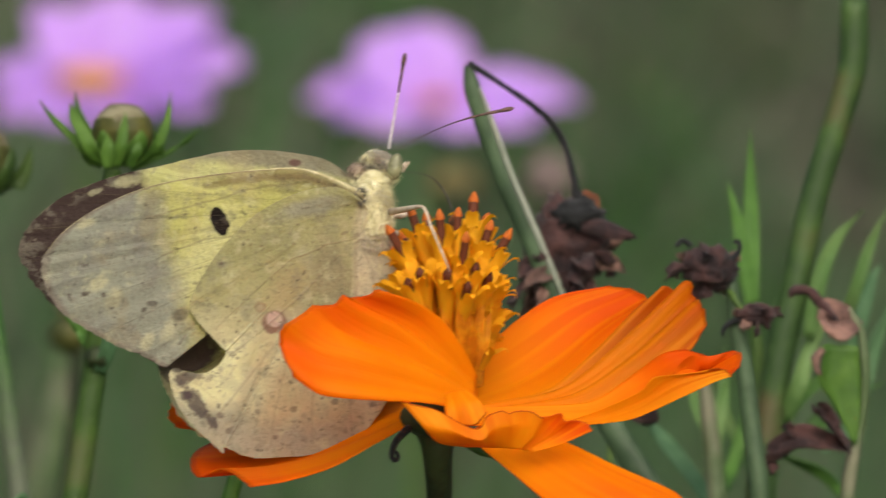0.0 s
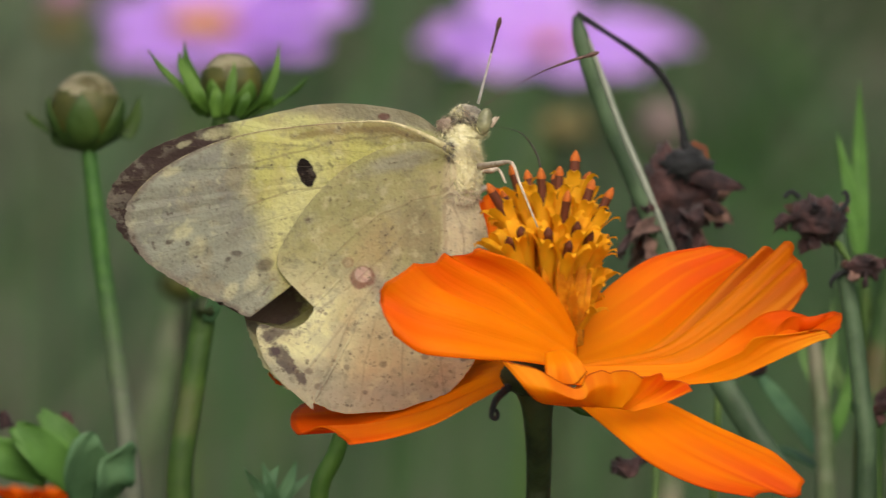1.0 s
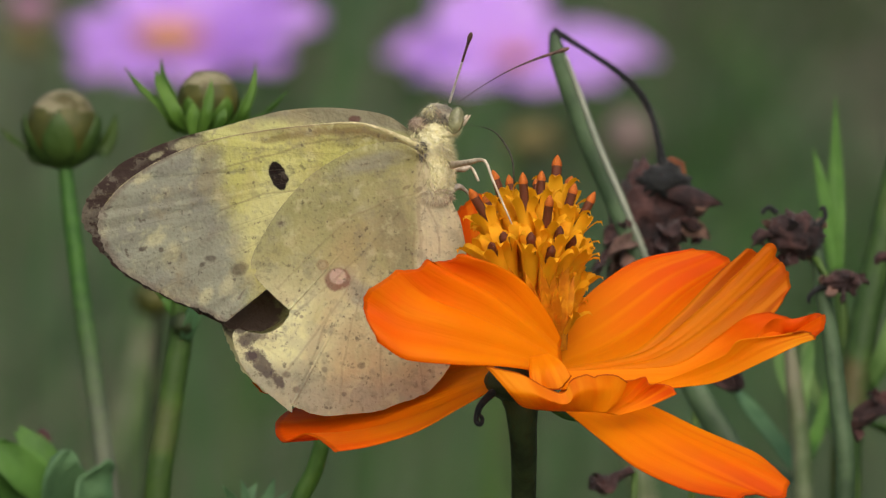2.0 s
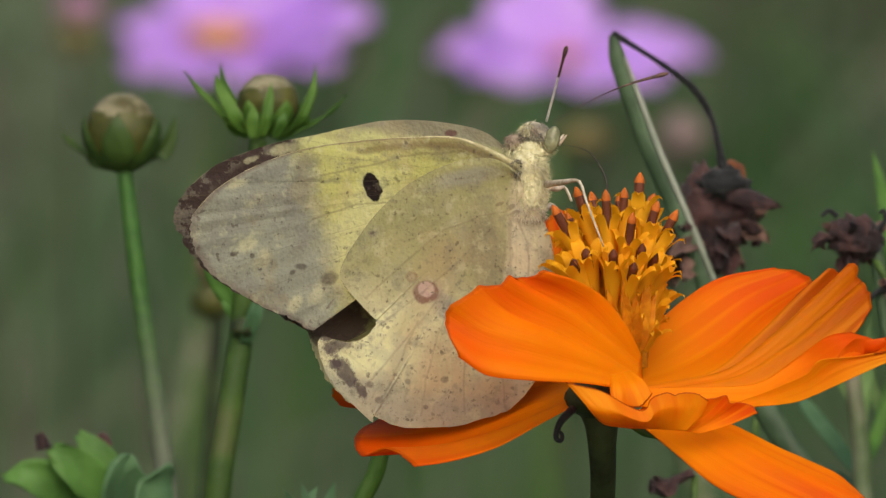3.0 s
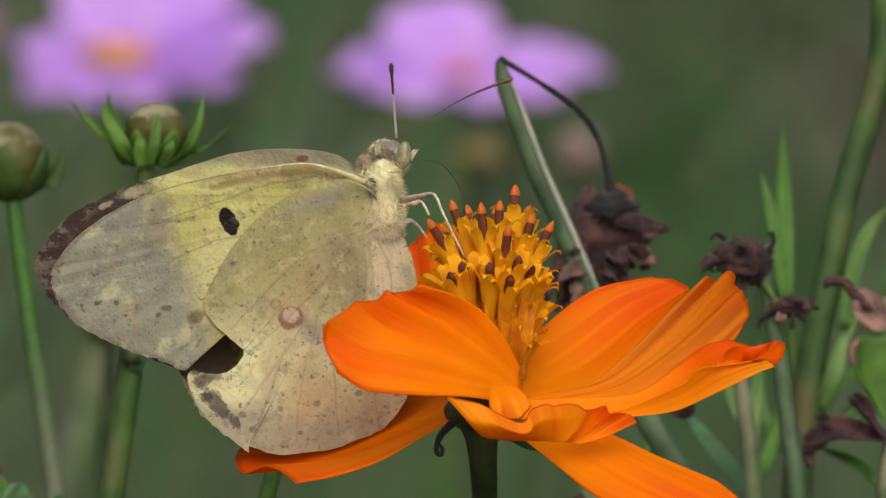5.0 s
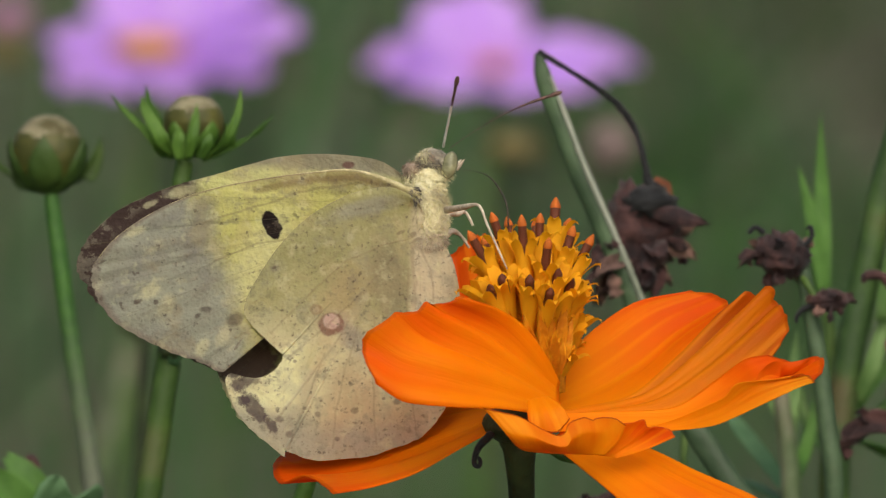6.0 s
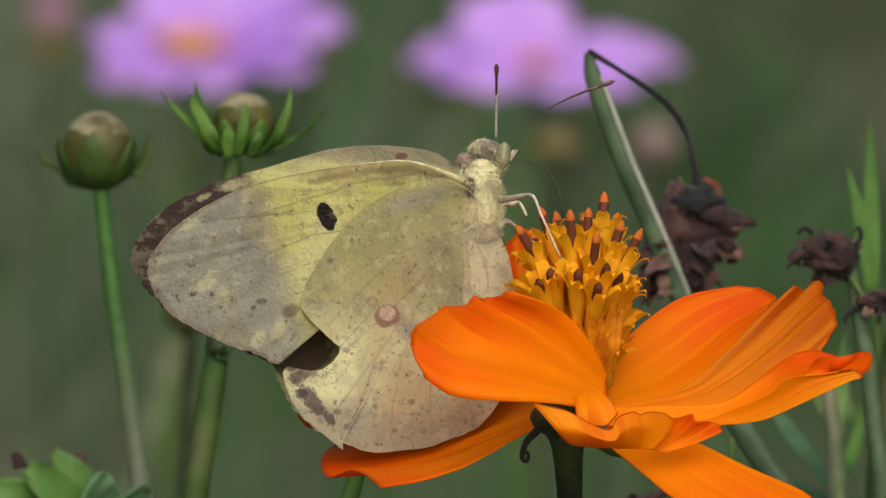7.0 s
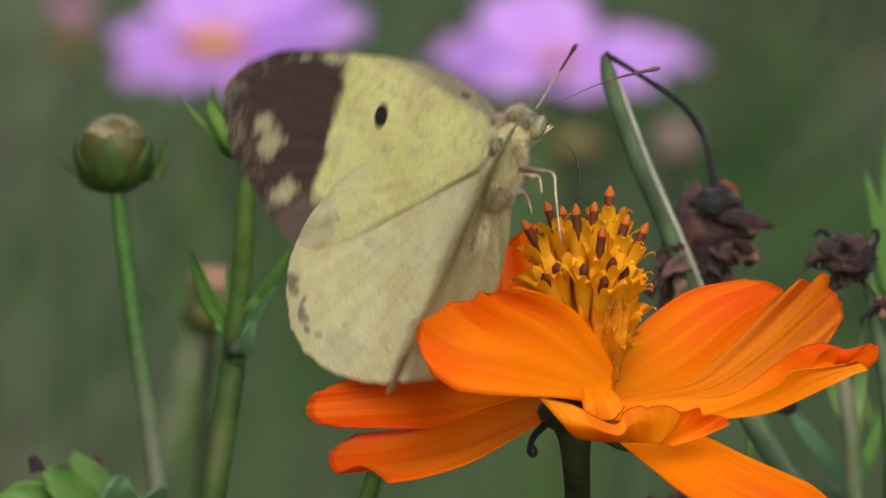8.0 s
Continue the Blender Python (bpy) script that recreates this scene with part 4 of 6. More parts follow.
    # pointed golden scales at the foot of the head
    for tip in ((11.47, -1.48, -4), (12.56, -0.04, -3), (13.11, -1.98, -2), (10.47, -0.94, -5), (9.22, -1.66, -5), (12.48, -3.55, -2), (7.97, -1.30, -4), (11.69, -2.64, -4.5), (10.56, -2.64, -5), (12.99, -0.63, 2), (7.00, -1.75, -2)):
        a, b = Vector((11.52, -7.69, 0)), Vector(tip)
        bm = fresh()
        blade(bm, [at(a.lerp(b, 0.1)), at(a.lerp(b, 0.55) + Vector((0.35 * (b.x - a.x) / 5, 0, -0.4))), at(b)], VIEW.to_3x3() @ Vector((1, 0.2, 0.2)), 0.52, 0.5, 0.12, 12, 6, 0, 0.1, 0.1, tip[0], 0.3)
        part("scale", bm, GOLD, flower)
    bm = fresh()
    tube(bm, [Vector(at((11.82, -8.07, 2))), at((11.09, -5.37, 2)), at((10.19, -1.31, 2)), at((9.97, 2.30, 2))], [0.9, 1.8, 2.6, 1.2], 16, 14)
    part("disc", bm, DISC_AMBER, flower)
    # a shrivelled bract that curls below the head
    bm = fresh()
    tube(bm, [at((6.79, -11.19, -1)), at((5.75, -12.30, -2)), at((5.43, -13.43, -2)), at((5.75, -13.78, -2)), at((5.93, -13.34, -2)), at((5.61, -12.89, -2))], [0.35, 0.28, 0.22, 0.2, 0.18, 0.1], 20, 6)
    part("withered_bract", bm, DEAD_STALK, flower, "curled dry bract")
    bm = fresh()
    blade(bm, [at((10.43, -11.92, 3)), at((12.50, -12.64, 6)), at((14.35, -13.67, 8))], (0, 0.5, 0.8), 0.8, 0.1, 0.1, 10, 4, 0, 0.1, 0.2)
    part("bract", bm, SEPAL, flower, "narrow green bract")
    return flower


flower = orange_flower()


# ---- the butterfly ----
HINGE = Vector((1.40, 6.83, 4))


def wing_mesh(name, outline, side, upper, under, seed, span, lobe=None, curve=0.5, frill=0.06):
    """A thin wing fanning out from its root at the origin; x right, y back, z up, in metres. side +1: its upper face looks to -y."""
    rim = curve_points([(u * span, v, 0) for u, v in outline], 190)
    bm = fresh()
    uv = bm.loops.layers.uv.verify()
    rows = 26
    faces = []
    for layer in (0, 1):
        grid = []
        for k, p in enumerate(rim):
            line = []
            for i in range(rows + 1):
                s = (i / rows) ** 0.8
                rag = 1 + (0.009 * noise.noise(Vector((k * 0.33, seed, 0))) + 0.006 * noise.noise(Vector((k * 1.3, seed, 4)))) * (s > 0.9)
                q = p * s * rag
                fold = curve * math.sin(s * 2.2) + frill * math.sin(k * 0.52 + seed) * s * s
                line.append((bm.verts.new((q.x / 1000, side * (fold + (0.03 if layer else -0.03)) / 1000, q.y / 1000)), (k / (len(rim) - 1), s)))
            grid.append(line)
        for k in range(len(rim) - 1):
            for i in range(rows):
                faces.append((layer, (grid[k][i], grid[k + 1][i], grid[k + 1][i + 1], grid[k][i + 1])))
        if lobe:
            # a corner of the wing beyond the notch, which its own fan cannot reach
            hub, rim_l = Vector((*lobe[0], 0)), curve_points([(u, v, 0) for u, v in lobe[1]], 60)
            grid = []
            for k, p in enumerate(rim_l):
                line = []
                for i in range(9):
                    s = i / 8
                    q = (hub.lerp(p, s * (1 + 0.02 * noise.noise(Vector((k * 0.5, seed, 2))) * (i == 8)))) * span
                    fold = curve * math.sin(2.2) + 0.04 * math.sin(k * 0.4) * s
                    line.append((bm.verts.new((q.x / 1000, side * (fold + (0.03 if layer else -0.03)) / 1000, q.y / 1000)), (0.55 + 0.1 * k / 59, 0.86 + 0.13 * s)))
                grid.append(line)
            for k in range(len(rim_l) - 1):
                for i in range(8):
                    faces.append((layer, (grid[k][i], grid[k + 1][i], grid[k + 1][i + 1], grid[k][i + 1])))
    for layer, vs in faces:
        try:
            f = bm.faces.new([v for v, _ in (vs if layer else vs[::-1])])
        except ValueError:
            continue
        f.material_index, f.smooth = layer, True
        for loop, (_, c) in zip(f.loops, vs if layer else vs[::-1]):
            loop[uv].uv = c
    mesh = bpy.data.meshes.new(name)
    bm.to_mesh(mesh)
    bm.free()
    mesh.materials.append(upper)
    mesh.materials.append(under)
    # the stiff leading edge
    bm = fresh()
    stop = int(len(rim) * 0.42)
    line = []
    for k in range(0, stop, 3):
        p = rim[k]
        fold = curve * math.sin(2.2) + frill * math.sin(k * 0.52 + seed)
        line.append(Vector((p.x / 1000, side * fold / 1000, p.y / 1000)))
    tube(bm, line, [0.02 + 0.32 * max(0.0, 1 - 2.4 * i / len(line)) ** 1.4 * (seed == 1) for i in range(len(line))], len(line) * 2, 8, 1.0, 0.15)
    edge = bpy.data.meshes.new("leading_edge")
    for f in bm.faces:
        f.smooth = True
    bm.to_mesh(edge)
    bm.free()
    edge.materials.append(RIB if seed == 1 else EDGE)
    return mesh, edge


FORE = [(0.00, 0.81), (-1.93, 1.80), (-5.17, 2.88), (-8.78, 2.75), (-13.28, 2.16), (-17.77, 1.17), (-21.82, -0.67), (-24.43, -2.61), (-25.88, -4.50), (-26.05, -5.62), (-25.61, -7.11), (-24.30, -8.87),
        (-22.27, -10.21), (-19.57, -11.52), (-17.10, -12.42), (-15.52, -13.00), (-14.54, -10.80), (-11.47, -7.20), (-5.62, -3.60), (0.00, -0.45)]
FORE_FAR = [(0.00, 1.26), (-1.80, 2.92), (-3.60, 3.78), (-7.42, 4.18), (-11.47, 3.87), (-16.43, 2.48), (-20.02, 1.48), (-23.62, -0.09), (-25.96, -2.02), (-27.31, -4.18), (-27.13, -5.49), (-25.88, -7.42), (-24.30, -9.09),
            (-22.05, -10.44), (-19.35, -11.70), (-16.88, -12.82), (-15.16, -13.59), (-12.38, -13.59), (-9.22, -11.03), (-4.27, -4.95), (0.00, -0.67)]
HIND = [(-0.14, -2.07), (0.40, -0.99), (-0.04, 0.27), (-1.03, 1.08), (-2.48, 1.57), (-5.17, 1.15), (-8.55, -0.55), (-11.30, -3.20), (-13.10, -5.90), (-13.85, -7.40), (-13.85, -8.50), (-12.80, -9.85), (-11.10, -11.50), (-10.98, -11.60), (-10.95, -11.72), (-10.95, -13.40), (-10.93, -15.60), (-10.92, -17.80),
        (-10.91, -19.10), (-10.86, -19.25), (-10.70, -19.34), (-9.00, -20.02), (-5.62, -20.07), (-2.02, -19.26), (0.45, -18.00), (2.48, -14.85), (3.15, -10.35), (3.10, -6.75), (2.56, -4.27), (1.57, -2.97), (0.49, -2.48)]
HIND_LOBE = ((-10.93, -15.60), [(-10.95, -11.60), (-11.02, -11.72), (-11.70, -12.55), (-12.70, -13.02), (-13.90, -12.95), (-15.10, -12.65), (-15.50, -13.20), (-15.20, -14.50), (-14.55, -15.85), (-13.60, -16.95), (-12.30, -18.10), (-11.05, -19.14), (-10.88, -19.25)])
HIND_FAR = [(0.32, 0.22), (-0.67, 1.17), (-2.48, 1.62), (-5.17, 1.35), (-8.55, -0.09), (-12.15, -2.48), (-14.40, -5.17), (-15.75, -8.10), (-16.34, -10.80), (-16.06, -13.50), (-15.52, -14.94), (-14.40, -16.88),
            (-12.60, -18.54), (-9.22, -19.71), (-5.62, -19.80), (-2.02, -18.99), (0.45, -18.00), (2.48, -14.85), (3.15, -10.35), (3.10, -6.75), (2.38, -3.60), (0.90, -0.90)]


def butterfly():
    fly = tagged(new("butterfly"), "pale yellow butterfly with brown-edged wings feeding on the orange flower", "butterfly")
    FRAME[fly.name] = VIEW @ Matrix.Translation(Vector((HINGE.x, HINGE.z, HINGE.y)) / 1000)
    fly.matrix_basis = FRAME[fly.name]
    wings = {}
    for name, key, outline, side, up, low, seed in (
            ("forewing", "near_fore", FORE, -1, forewing_upper(), forewing_under(), 1),
            ("forewing", "far_fore", FORE_FAR, 1, None, None, 2),
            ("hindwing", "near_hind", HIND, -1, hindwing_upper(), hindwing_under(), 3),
            ("hindwing", "far_hind", HIND_FAR, 1, None, None, 4)):
        if up:
            paints = (up, low)
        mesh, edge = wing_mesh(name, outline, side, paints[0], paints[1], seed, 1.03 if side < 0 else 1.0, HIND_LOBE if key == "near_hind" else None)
        wings[key] = new(name, mesh)
        wings[key].parent = fly
        new("leading_edge", edge).parent = wings[key]
        tagged(wings[key], {"forewing": "yellow forewing with brown border and black spot", "hindwing": "beige hindwing with pink ringed spot"}[name])
    turn = VIEW.to_3x3()
    bm = fresh()
    lump(bm, at((2.30, 6.40, 4.5)), (1.45, 2.3, 3.4), 1, 0.12, 18, 24, 400, turn @ Matrix.Rotation(radians(-8), 3, "Y"))
    body = part("thorax", bm, FUR, fly, "furry cream thorax")
    bm = fresh()
    lump(bm, at((0.95, 9.70, 4.5)), (0.75, 1.0, 0.6), 12, 0.15, 12, 16, 500, turn)
    part("collar", bm, FUR_ROSE, fly, "pinkish brown furry collar")
    bm = fresh()
    lump(bm, at((2.25, 9.05, 4.5)), (1.1, 1.3, 1.0), 13, 0.12, 12, 16, 500, turn)
    part("neck", bm, FUR, fly, "pale yellow furry neck")
    bm = fresh()
    lump(bm, at((2.90, -1.31, 6)), (1.6, 1.7, 6.5), 2, 0.04, 18, 20, 400, turn @ Matrix.Rotation(radians(-3), 3, "Y"))
    part("abdomen", bm, FUR, fly, "cream abdomen")
    bm = fresh()
    lump(bm, at((2.85, 10.38, 4.8)), (1.45, 1.2, 0.98), 5, 0.14, 14, 18, 400, turn @ Matrix.Rotation(radians(25), 3, "Y"))
    head = part("head", bm, FUR_DARK, fly, "furry umber head")
    for back in (3.9, 5.8):
        bm = fresh()
        lump(bm, at(((3.96, 10.08, 0)[0], (3.96, 10.08, 0)[1], back)), (0.62, 0.6, 1.12), 7, 0.01, 14, 18, 400, turn @ Matrix.Rotation(radians(12), 3, "Y"))
        part("eye", bm, EYE, head, "round olive compound eye")
    for back, dx in ((4.2, 0.0), (5.6, 0.25)):
        bm = fresh()
        tube(bm, [at((4.25 + dx, 9.7, back)), at((4.6 + dx, 10.2, back)), at((4.9 + dx, 10.55, back))], [0.16, 0.13, 0.04], 8, 6)
        part("palp", bm, PALE, head, "pale bristly palp")
    # fur: many fine hairs on thorax and head
    rng = random.Random(7)
    for host, centre, radii, material, count in ((body, (2.30, 6.40, 4.5), (1.45, 3.4, 2.3), FUR, 4200), (body, (1.20, 9.10, 4.5), (0.85, 0.75, 1.3), FUR, 500), (head, (2.50, 10.42, 4.8), (1.3, 0.92, 1.2), FUR_DARK, 1500),
                                                 (head, (2.99, 9.60, 4.8), (1.05, 0.75, 1.2), FUR, 700), (body, (2.44, 4.11, 3.5), (1.5, 1.0, 1.5), FUR_DARK, 200), (body, (1.17, 7.63, 2.6), (0.45, 0.75, 0.5), FUR_BLACK, 260),
                                                 (body, (2.44, 4.02, 3), (1.3, 0.7, 1.2), FUR_ROSE, 500), (body, (0.92, 9.78, 4.2), (0.7, 0.6, 0.9), FUR_ROSE, 600), (head, (2.0, 10.85, 4.2), (0.55, 0.42, 0.6), FUR, 320), (head, (2.95, 10.25, 3.8), (0.35, 0.4, 0.3), FUR_BLACK, 130), (head, (2.5, 10.65, 3.9), (0.35, 0.4, 0.4), FUR_ROSE, 160), (head, (1.75, 10.15, 4.0), (0.4, 0.45, 0.4), FUR_BLACK, 110)):
        bm = fresh()
        for _ in range(count):
            d = Vector((rng.gauss(0, 1), rng.gauss(0, 1), rng.gauss(0, 1))).normalized()
            p = Vector(centre) + Vector((d.x * radii[0], d.y * radii[1], d.z * radii[2])) * 0.95
            way = (d * 0.7 + Vector((rng.gauss(0.25, 0.3), rng.gauss(0, 0.3) - 0.7, rng.gauss(0, 0.3)))).normalized()
            side = way.cross(Vector((rng.gauss(0, 1), rng.gauss(0, 1), rng.gauss(0, 1)))).normalized() * 0.034
            tip = p + way * (rng.uniform(0.4, 0.85) if material is FUR else rng.uniform(0.22, 0.5))
            bm.faces.new((bm.verts.new(at(p - side)), bm.verts.new(at(p + side)), bm.verts.new(at(tip))))
        tagged(part("fur", bm, material, host, "", False), "", "", "", "stuff")
    # legs and tongue
    for line in ([(3.70, 6.49, 2), (4.98, 6.69, -2), (6.22, 6.80, -5), (6.88, 5.19, -6), (7.77, 3.17, -6.5), (8.40, 1.74, -6.5)],
                 [(3.71, 6.28, 4), (4.57, 6.20, 5), (5.21, 6.30, 6), (5.80, 5.25, 6)],
                 [(3.36, 4.35, 7), (4.18, 4.82, 9), (4.91, 4.37, 10), (5.51, 3.46, 10)]):
        bm = fresh()
        tube(bm, [at(p) for p in line], [0.30, 0.25, 0.13, 0.10, 0.08, 0.05][:len(line)], 18, 7, 1.0, 0.1)
        part("leg", bm, PALE, fly, "thin cream leg")
    bm = fresh()
    tube(bm, [at((4.71, 9.73, 5)), at((5.93, 9.59, 5)), at((7.05, 9.18, 4)), at((7.96, 8.09, 4)), at((8.49, 6.82, 3)), at((8.62, 5.01, 3))], [0.025, 0.025, 0.05, 0.09, 0.08, 0.07], 24, 6)
    part("tongue", bm, TONGUE, fly, "thin black uncoiled tongue")
    feelers = {}
    for key, base, along in (("near", (3.44, 11.53, 4), (0.0, 7.0)), ("far", (3.99, 11.47, 6.5), (8.3, 4.2))):
        shaft = tagged(new("antenna", bpy.data.meshes.new("antenna")), "thin pale antenna with a dark club")
        shaft.parent = fly
        bm = fresh()
        pts = [Vector((along[0] * f / 1000, 0.0, (along[1] * f + (0.5 if key == "far" else 0.12) * math.sin(f * 3.1)) / 1000)) for f in (0, 0.25, 0.5, 0.75, 1.0)]
        n_ring = 26
        tube(bm, pts, [0.11, 0.10, 0.095, 0.10, 0.14] if key == "near" else [0.03, 0.03, 0.05, 0.10, 0.15], n_ring, 7)
        for f in bm.faces:
            f.smooth = True
            m = f.calc_center_median()
            f.material_index = 1 if m.length > (0.0 if key == "far" else 0.66) * pts[-1].length else 0
        bm.to_mesh(shaft.data)
        bm.free()
        shaft.data.materials.append(WHITE_SHAFT)
        shaft.data.materials.append(CLUB)
        club = fresh()
        lump(club, pts[-1] + (pts[-1] - pts[-2]).normalized() * 0.0002, (0.2, 0.2, 0.6), 3, 0.03, 10, 10, 400,
             (pts[-1] - pts[-2]).to_track_quat("Z", "Y").to_matrix())
        mesh = bpy.data.meshes.new("club")
        for f in club.faces:
            f.smooth = True
        club.to_mesh(mesh)
        club.free()
        mesh.materials.append(CLUB)
        tagged(new("club", mesh), "dark club").parent = shaft
        feelers[key] = (shaft, Vector((base[0] - HINGE.x, base[2] - HINGE.z, base[1] - HINGE.y)) / 1000)
    return fly, wings, feelers


fly, wings, feelers = butterfly()


# ---- neighbouring buds and withered heads ----
def clasp(bm, centre, radii, around, reach, seed):
    """A broad pointed sepal that lies on a bud, from its base up to a polar angle."""
    rows, cols = 14, 8
    layers = []
    for lift in (1.035, 1.10):
        grid = []
        for i in range(rows + 1):
            t = i / rows
            polar = math.pi * 0.985 - reach * t
            wide = 0.72 * (1 - t ** 2.2) + 0.03
            row = []
            for j in range(cols + 1):
                g = around + wide * (2 * j / cols - 1)
                r = (lift if 0 < j < cols and i < rows else 1.045) * (1 + 0.03 * noise.noise(Vector((t * 3, j * 0.5, seed))) + 0.05 * t ** 4)
                ring = math.sin(polar)
                row.append(bm.verts.new(at((centre[0] + radii[0] * ring * math.cos(g) * r, centre[1] + radii[2] * math.cos(polar) * r, centre[2] + radii[1] * ring * math.sin(g) * r))))
            grid.append(row)
        layers.append(grid)
    for k, grid in enumerate(layers):
        for i in range(rows):
            for j in range(cols):
                vs = (grid[i][j], grid[i][j + 1], grid[i + 1][j + 1], grid[i + 1][j])
                bm.faces.new(vs if k else vs[::-1])


def bud_plant(label, centre, radii, line, radius, sepals, material, green, hug):
    low = at(line[-1])
    plant = thing("flower_bud", foot(low), label, "flower bud", "closed buds beside the flower")
    bm = fresh()
    mid = [at(p) for p in line]
    tube(bm, [*mid, low - Vector((-0.003, 0, 0.15)), foot(low)], [radius * (0.85 + 0.5 * i / len(mid)) for i in range(len(mid))] + [radius * 1.5, radius * 1.8], 44, 12, 1.0, 0.05)
    part("stem", bm, material, plant)
    bm = fresh()
    c = at(centre)
    lump(bm, c, radii, len(label), 0.05, 26, 36)
    for f in bm.faces:
        z = (VIEW.inverted() @ f.calc_center_median()).z - (VIEW.inverted() @ c).z
        f.material_index = 1 if z > radii[2] * (0.00046 + 0.00016 * noise.noise(f.calc_center_median() * 900)) else 0
    part("bud", bm, (BUD, BUD_TOP), plant, "round green bud with a pale top")
    for i in range(5 if hug else 0):
        bm = fresh()
        clasp(bm, centre, radii, 2 * math.pi * i / 5 + hug, radians(108 if green is CUP else 92), i)
        part("sepal", bm, green, plant)
    for i, (line, half) in enumerate(sepals):
        bm = fresh()
        blade(bm, [at(p) for p in line], VIEW.to_3x3() @ Vector((0.8, 0.2, -0.5 if line[-1][0] < centre[0] else 0.5)), half * (0.82 if green is SEPAL else 1.0), 0.35, 0.16, 14, 6, 0, 0.25, 0.12, i, 0.6, True)
        part("sepal", bm, green, plant)
    return plant


bud_plant("round green cosmos bud with a pale top on a slender stem", (-30.55, 10.75, 100), (3.2, 3.0, 3.35),
          [(-30.35, 7.75, 100), (-30.10, 5.55, 100), (-29.65, 2.05, 100), (-28.95, -3.45, 100), (-27.95, -9.95, 100), (-26.95, -16.95, 100), (-26.30, -22.95, 100)], 0.76,
          [([(-30.98, 7.56, 101), (-33.30, 8.35, 100), (-35.00, 9.55, 100), (-36.00, 10.60, 100)], 0.6), ([(-29.35, 7.45, 101), (-27.33, 8.66, 102), (-26.33, 10.40, 102), (-25.90, 12.30, 102)], 0.8)], STEM_TWO, CUP, 0.85)
spiky = bud_plant("green cosmos bud with spreading spiky bracts", (-17.07, 12.85, 70), (2.6, 2.5, 2.6),
          [(-17.94, 9.75, 70), (-18.28, 6.84, 70), (-18.55, 2.48, 71), (-18.86, -1.41, 72), (-19.26, -5.20, 72.5), (-19.46, -7.74, 73), (-20.34, -13.57, 73), (-21.36, -21.84, 73)], 0.92,
          [([(-18.59, 10.12, 68), (-19.92, 11.75, 67), (-21.23, 14.07, 67), (-21.56, 15.42, 67)], 0.75), ([(-18.85, 9.98, 69), (-20.62, 11.66, 68), (-22.70, 13.60, 68), (-24.25, 15.63, 68)], 0.55), ([(-18.66, 10.16, 72), (-19.90, 12.21, 73), (-21.02, 14.64, 73), (-21.26, 16.49, 73)], 0.6),
           ([(-17.70, 9.82, 67), (-17.20, 11.64, 66.2), (-16.91, 13.34, 66.4), (-16.77, 14.64, 66.6)], 0.6), ([(-18.18, 9.82, 67), (-18.41, 11.41, 66.6), (-18.27, 12.71, 66.8)], 0.7), ([(-16.63, 9.91, 67), (-15.90, 11.16, 66.6), (-15.57, 12.23, 66.8)], 0.6),
           ([(-16.18, 9.93, 69), (-14.47, 11.42, 68), (-13.36, 13.60, 68), (-12.92, 16.41, 68)], 0.6), ([(-16.44, 9.85, 70), (-14.26, 10.82, 70), (-12.08, 11.93, 70), (-10.28, 13.63, 70)], 0.5), ([(-16.14, 9.96, 72), (-14.30, 11.48, 73), (-13.09, 14.16, 73)], 0.6),
           ([(-19.35, 10.14, 70), (-20.06, 11.43, 69), (-20.30, 13.13, 69)], 0.8), ([(-15.47, 10.14, 70), (-14.15, 11.44, 69.5), (-13.77, 12.90, 70)], 0.8)], STEM_OLIVE, SEPAL, 0.3)


def stalk(name, label, category, pieces, material, group=""):
    low = at(pieces[-1][0])
    ob = thing(name, foot(low), label, category, group)
    bm = fresh()
    tube(bm, [*[at(p) for p, _ in pieces], low - Vector((0, 0, 0.12)), foot(low)], [*[r for _, r in pieces], pieces[-1][1] * 1.1, pieces[-1][1] * 1.4], 48, 12, 1.0, 0.04)
    part("stem", bm, material, ob)
    return ob


def withered_head(plant, name, centre, radii, seed, flaps, material):
    bm = fresh()
    lump(bm, at(centre), radii, seed, 0.35, 22, 28, 700)
    head = part(name, bm, material, plant, "shrivelled dark brown head")
    rng = random.Random(seed)
    for i in range(flaps):
        a = rng.uniform(0, 2 * math.pi)
        e = rng.uniform(-1.2, 0.5)
        d = Vector((math.cos(a) * math.cos(e), math.sin(e), math.sin(a) * math.cos(e)))
        p = Vector(centre) + Vector((d.x * radii[0], d.y * radii[2], d.z * radii[1])) * 0.7
        bend = Vector((rng.uniform(-0.6, 0.6), rng.uniform(-1.2, 0.2), rng.uniform(-0.6, 0.6)))
        size = rng.uniform(0.5, 0.95) * radii[0]
        bm = fresh()
        blade(bm, [at(p), at(p + d * size * 0.6), at(p + d * size + bend * size * 0.5)], VIEW.to_3x3() @ Vector((rng.gauss(0, 1), rng.gauss(0, 1), rng.gauss(0, 1))), size * 0.35, 0.5, 0.15, 10, 6, 0.12, 0.9, 0.4, seed + i)
        part("withered_petal", bm, material if i % 3 else DEAD_LEAF, head)
    return head


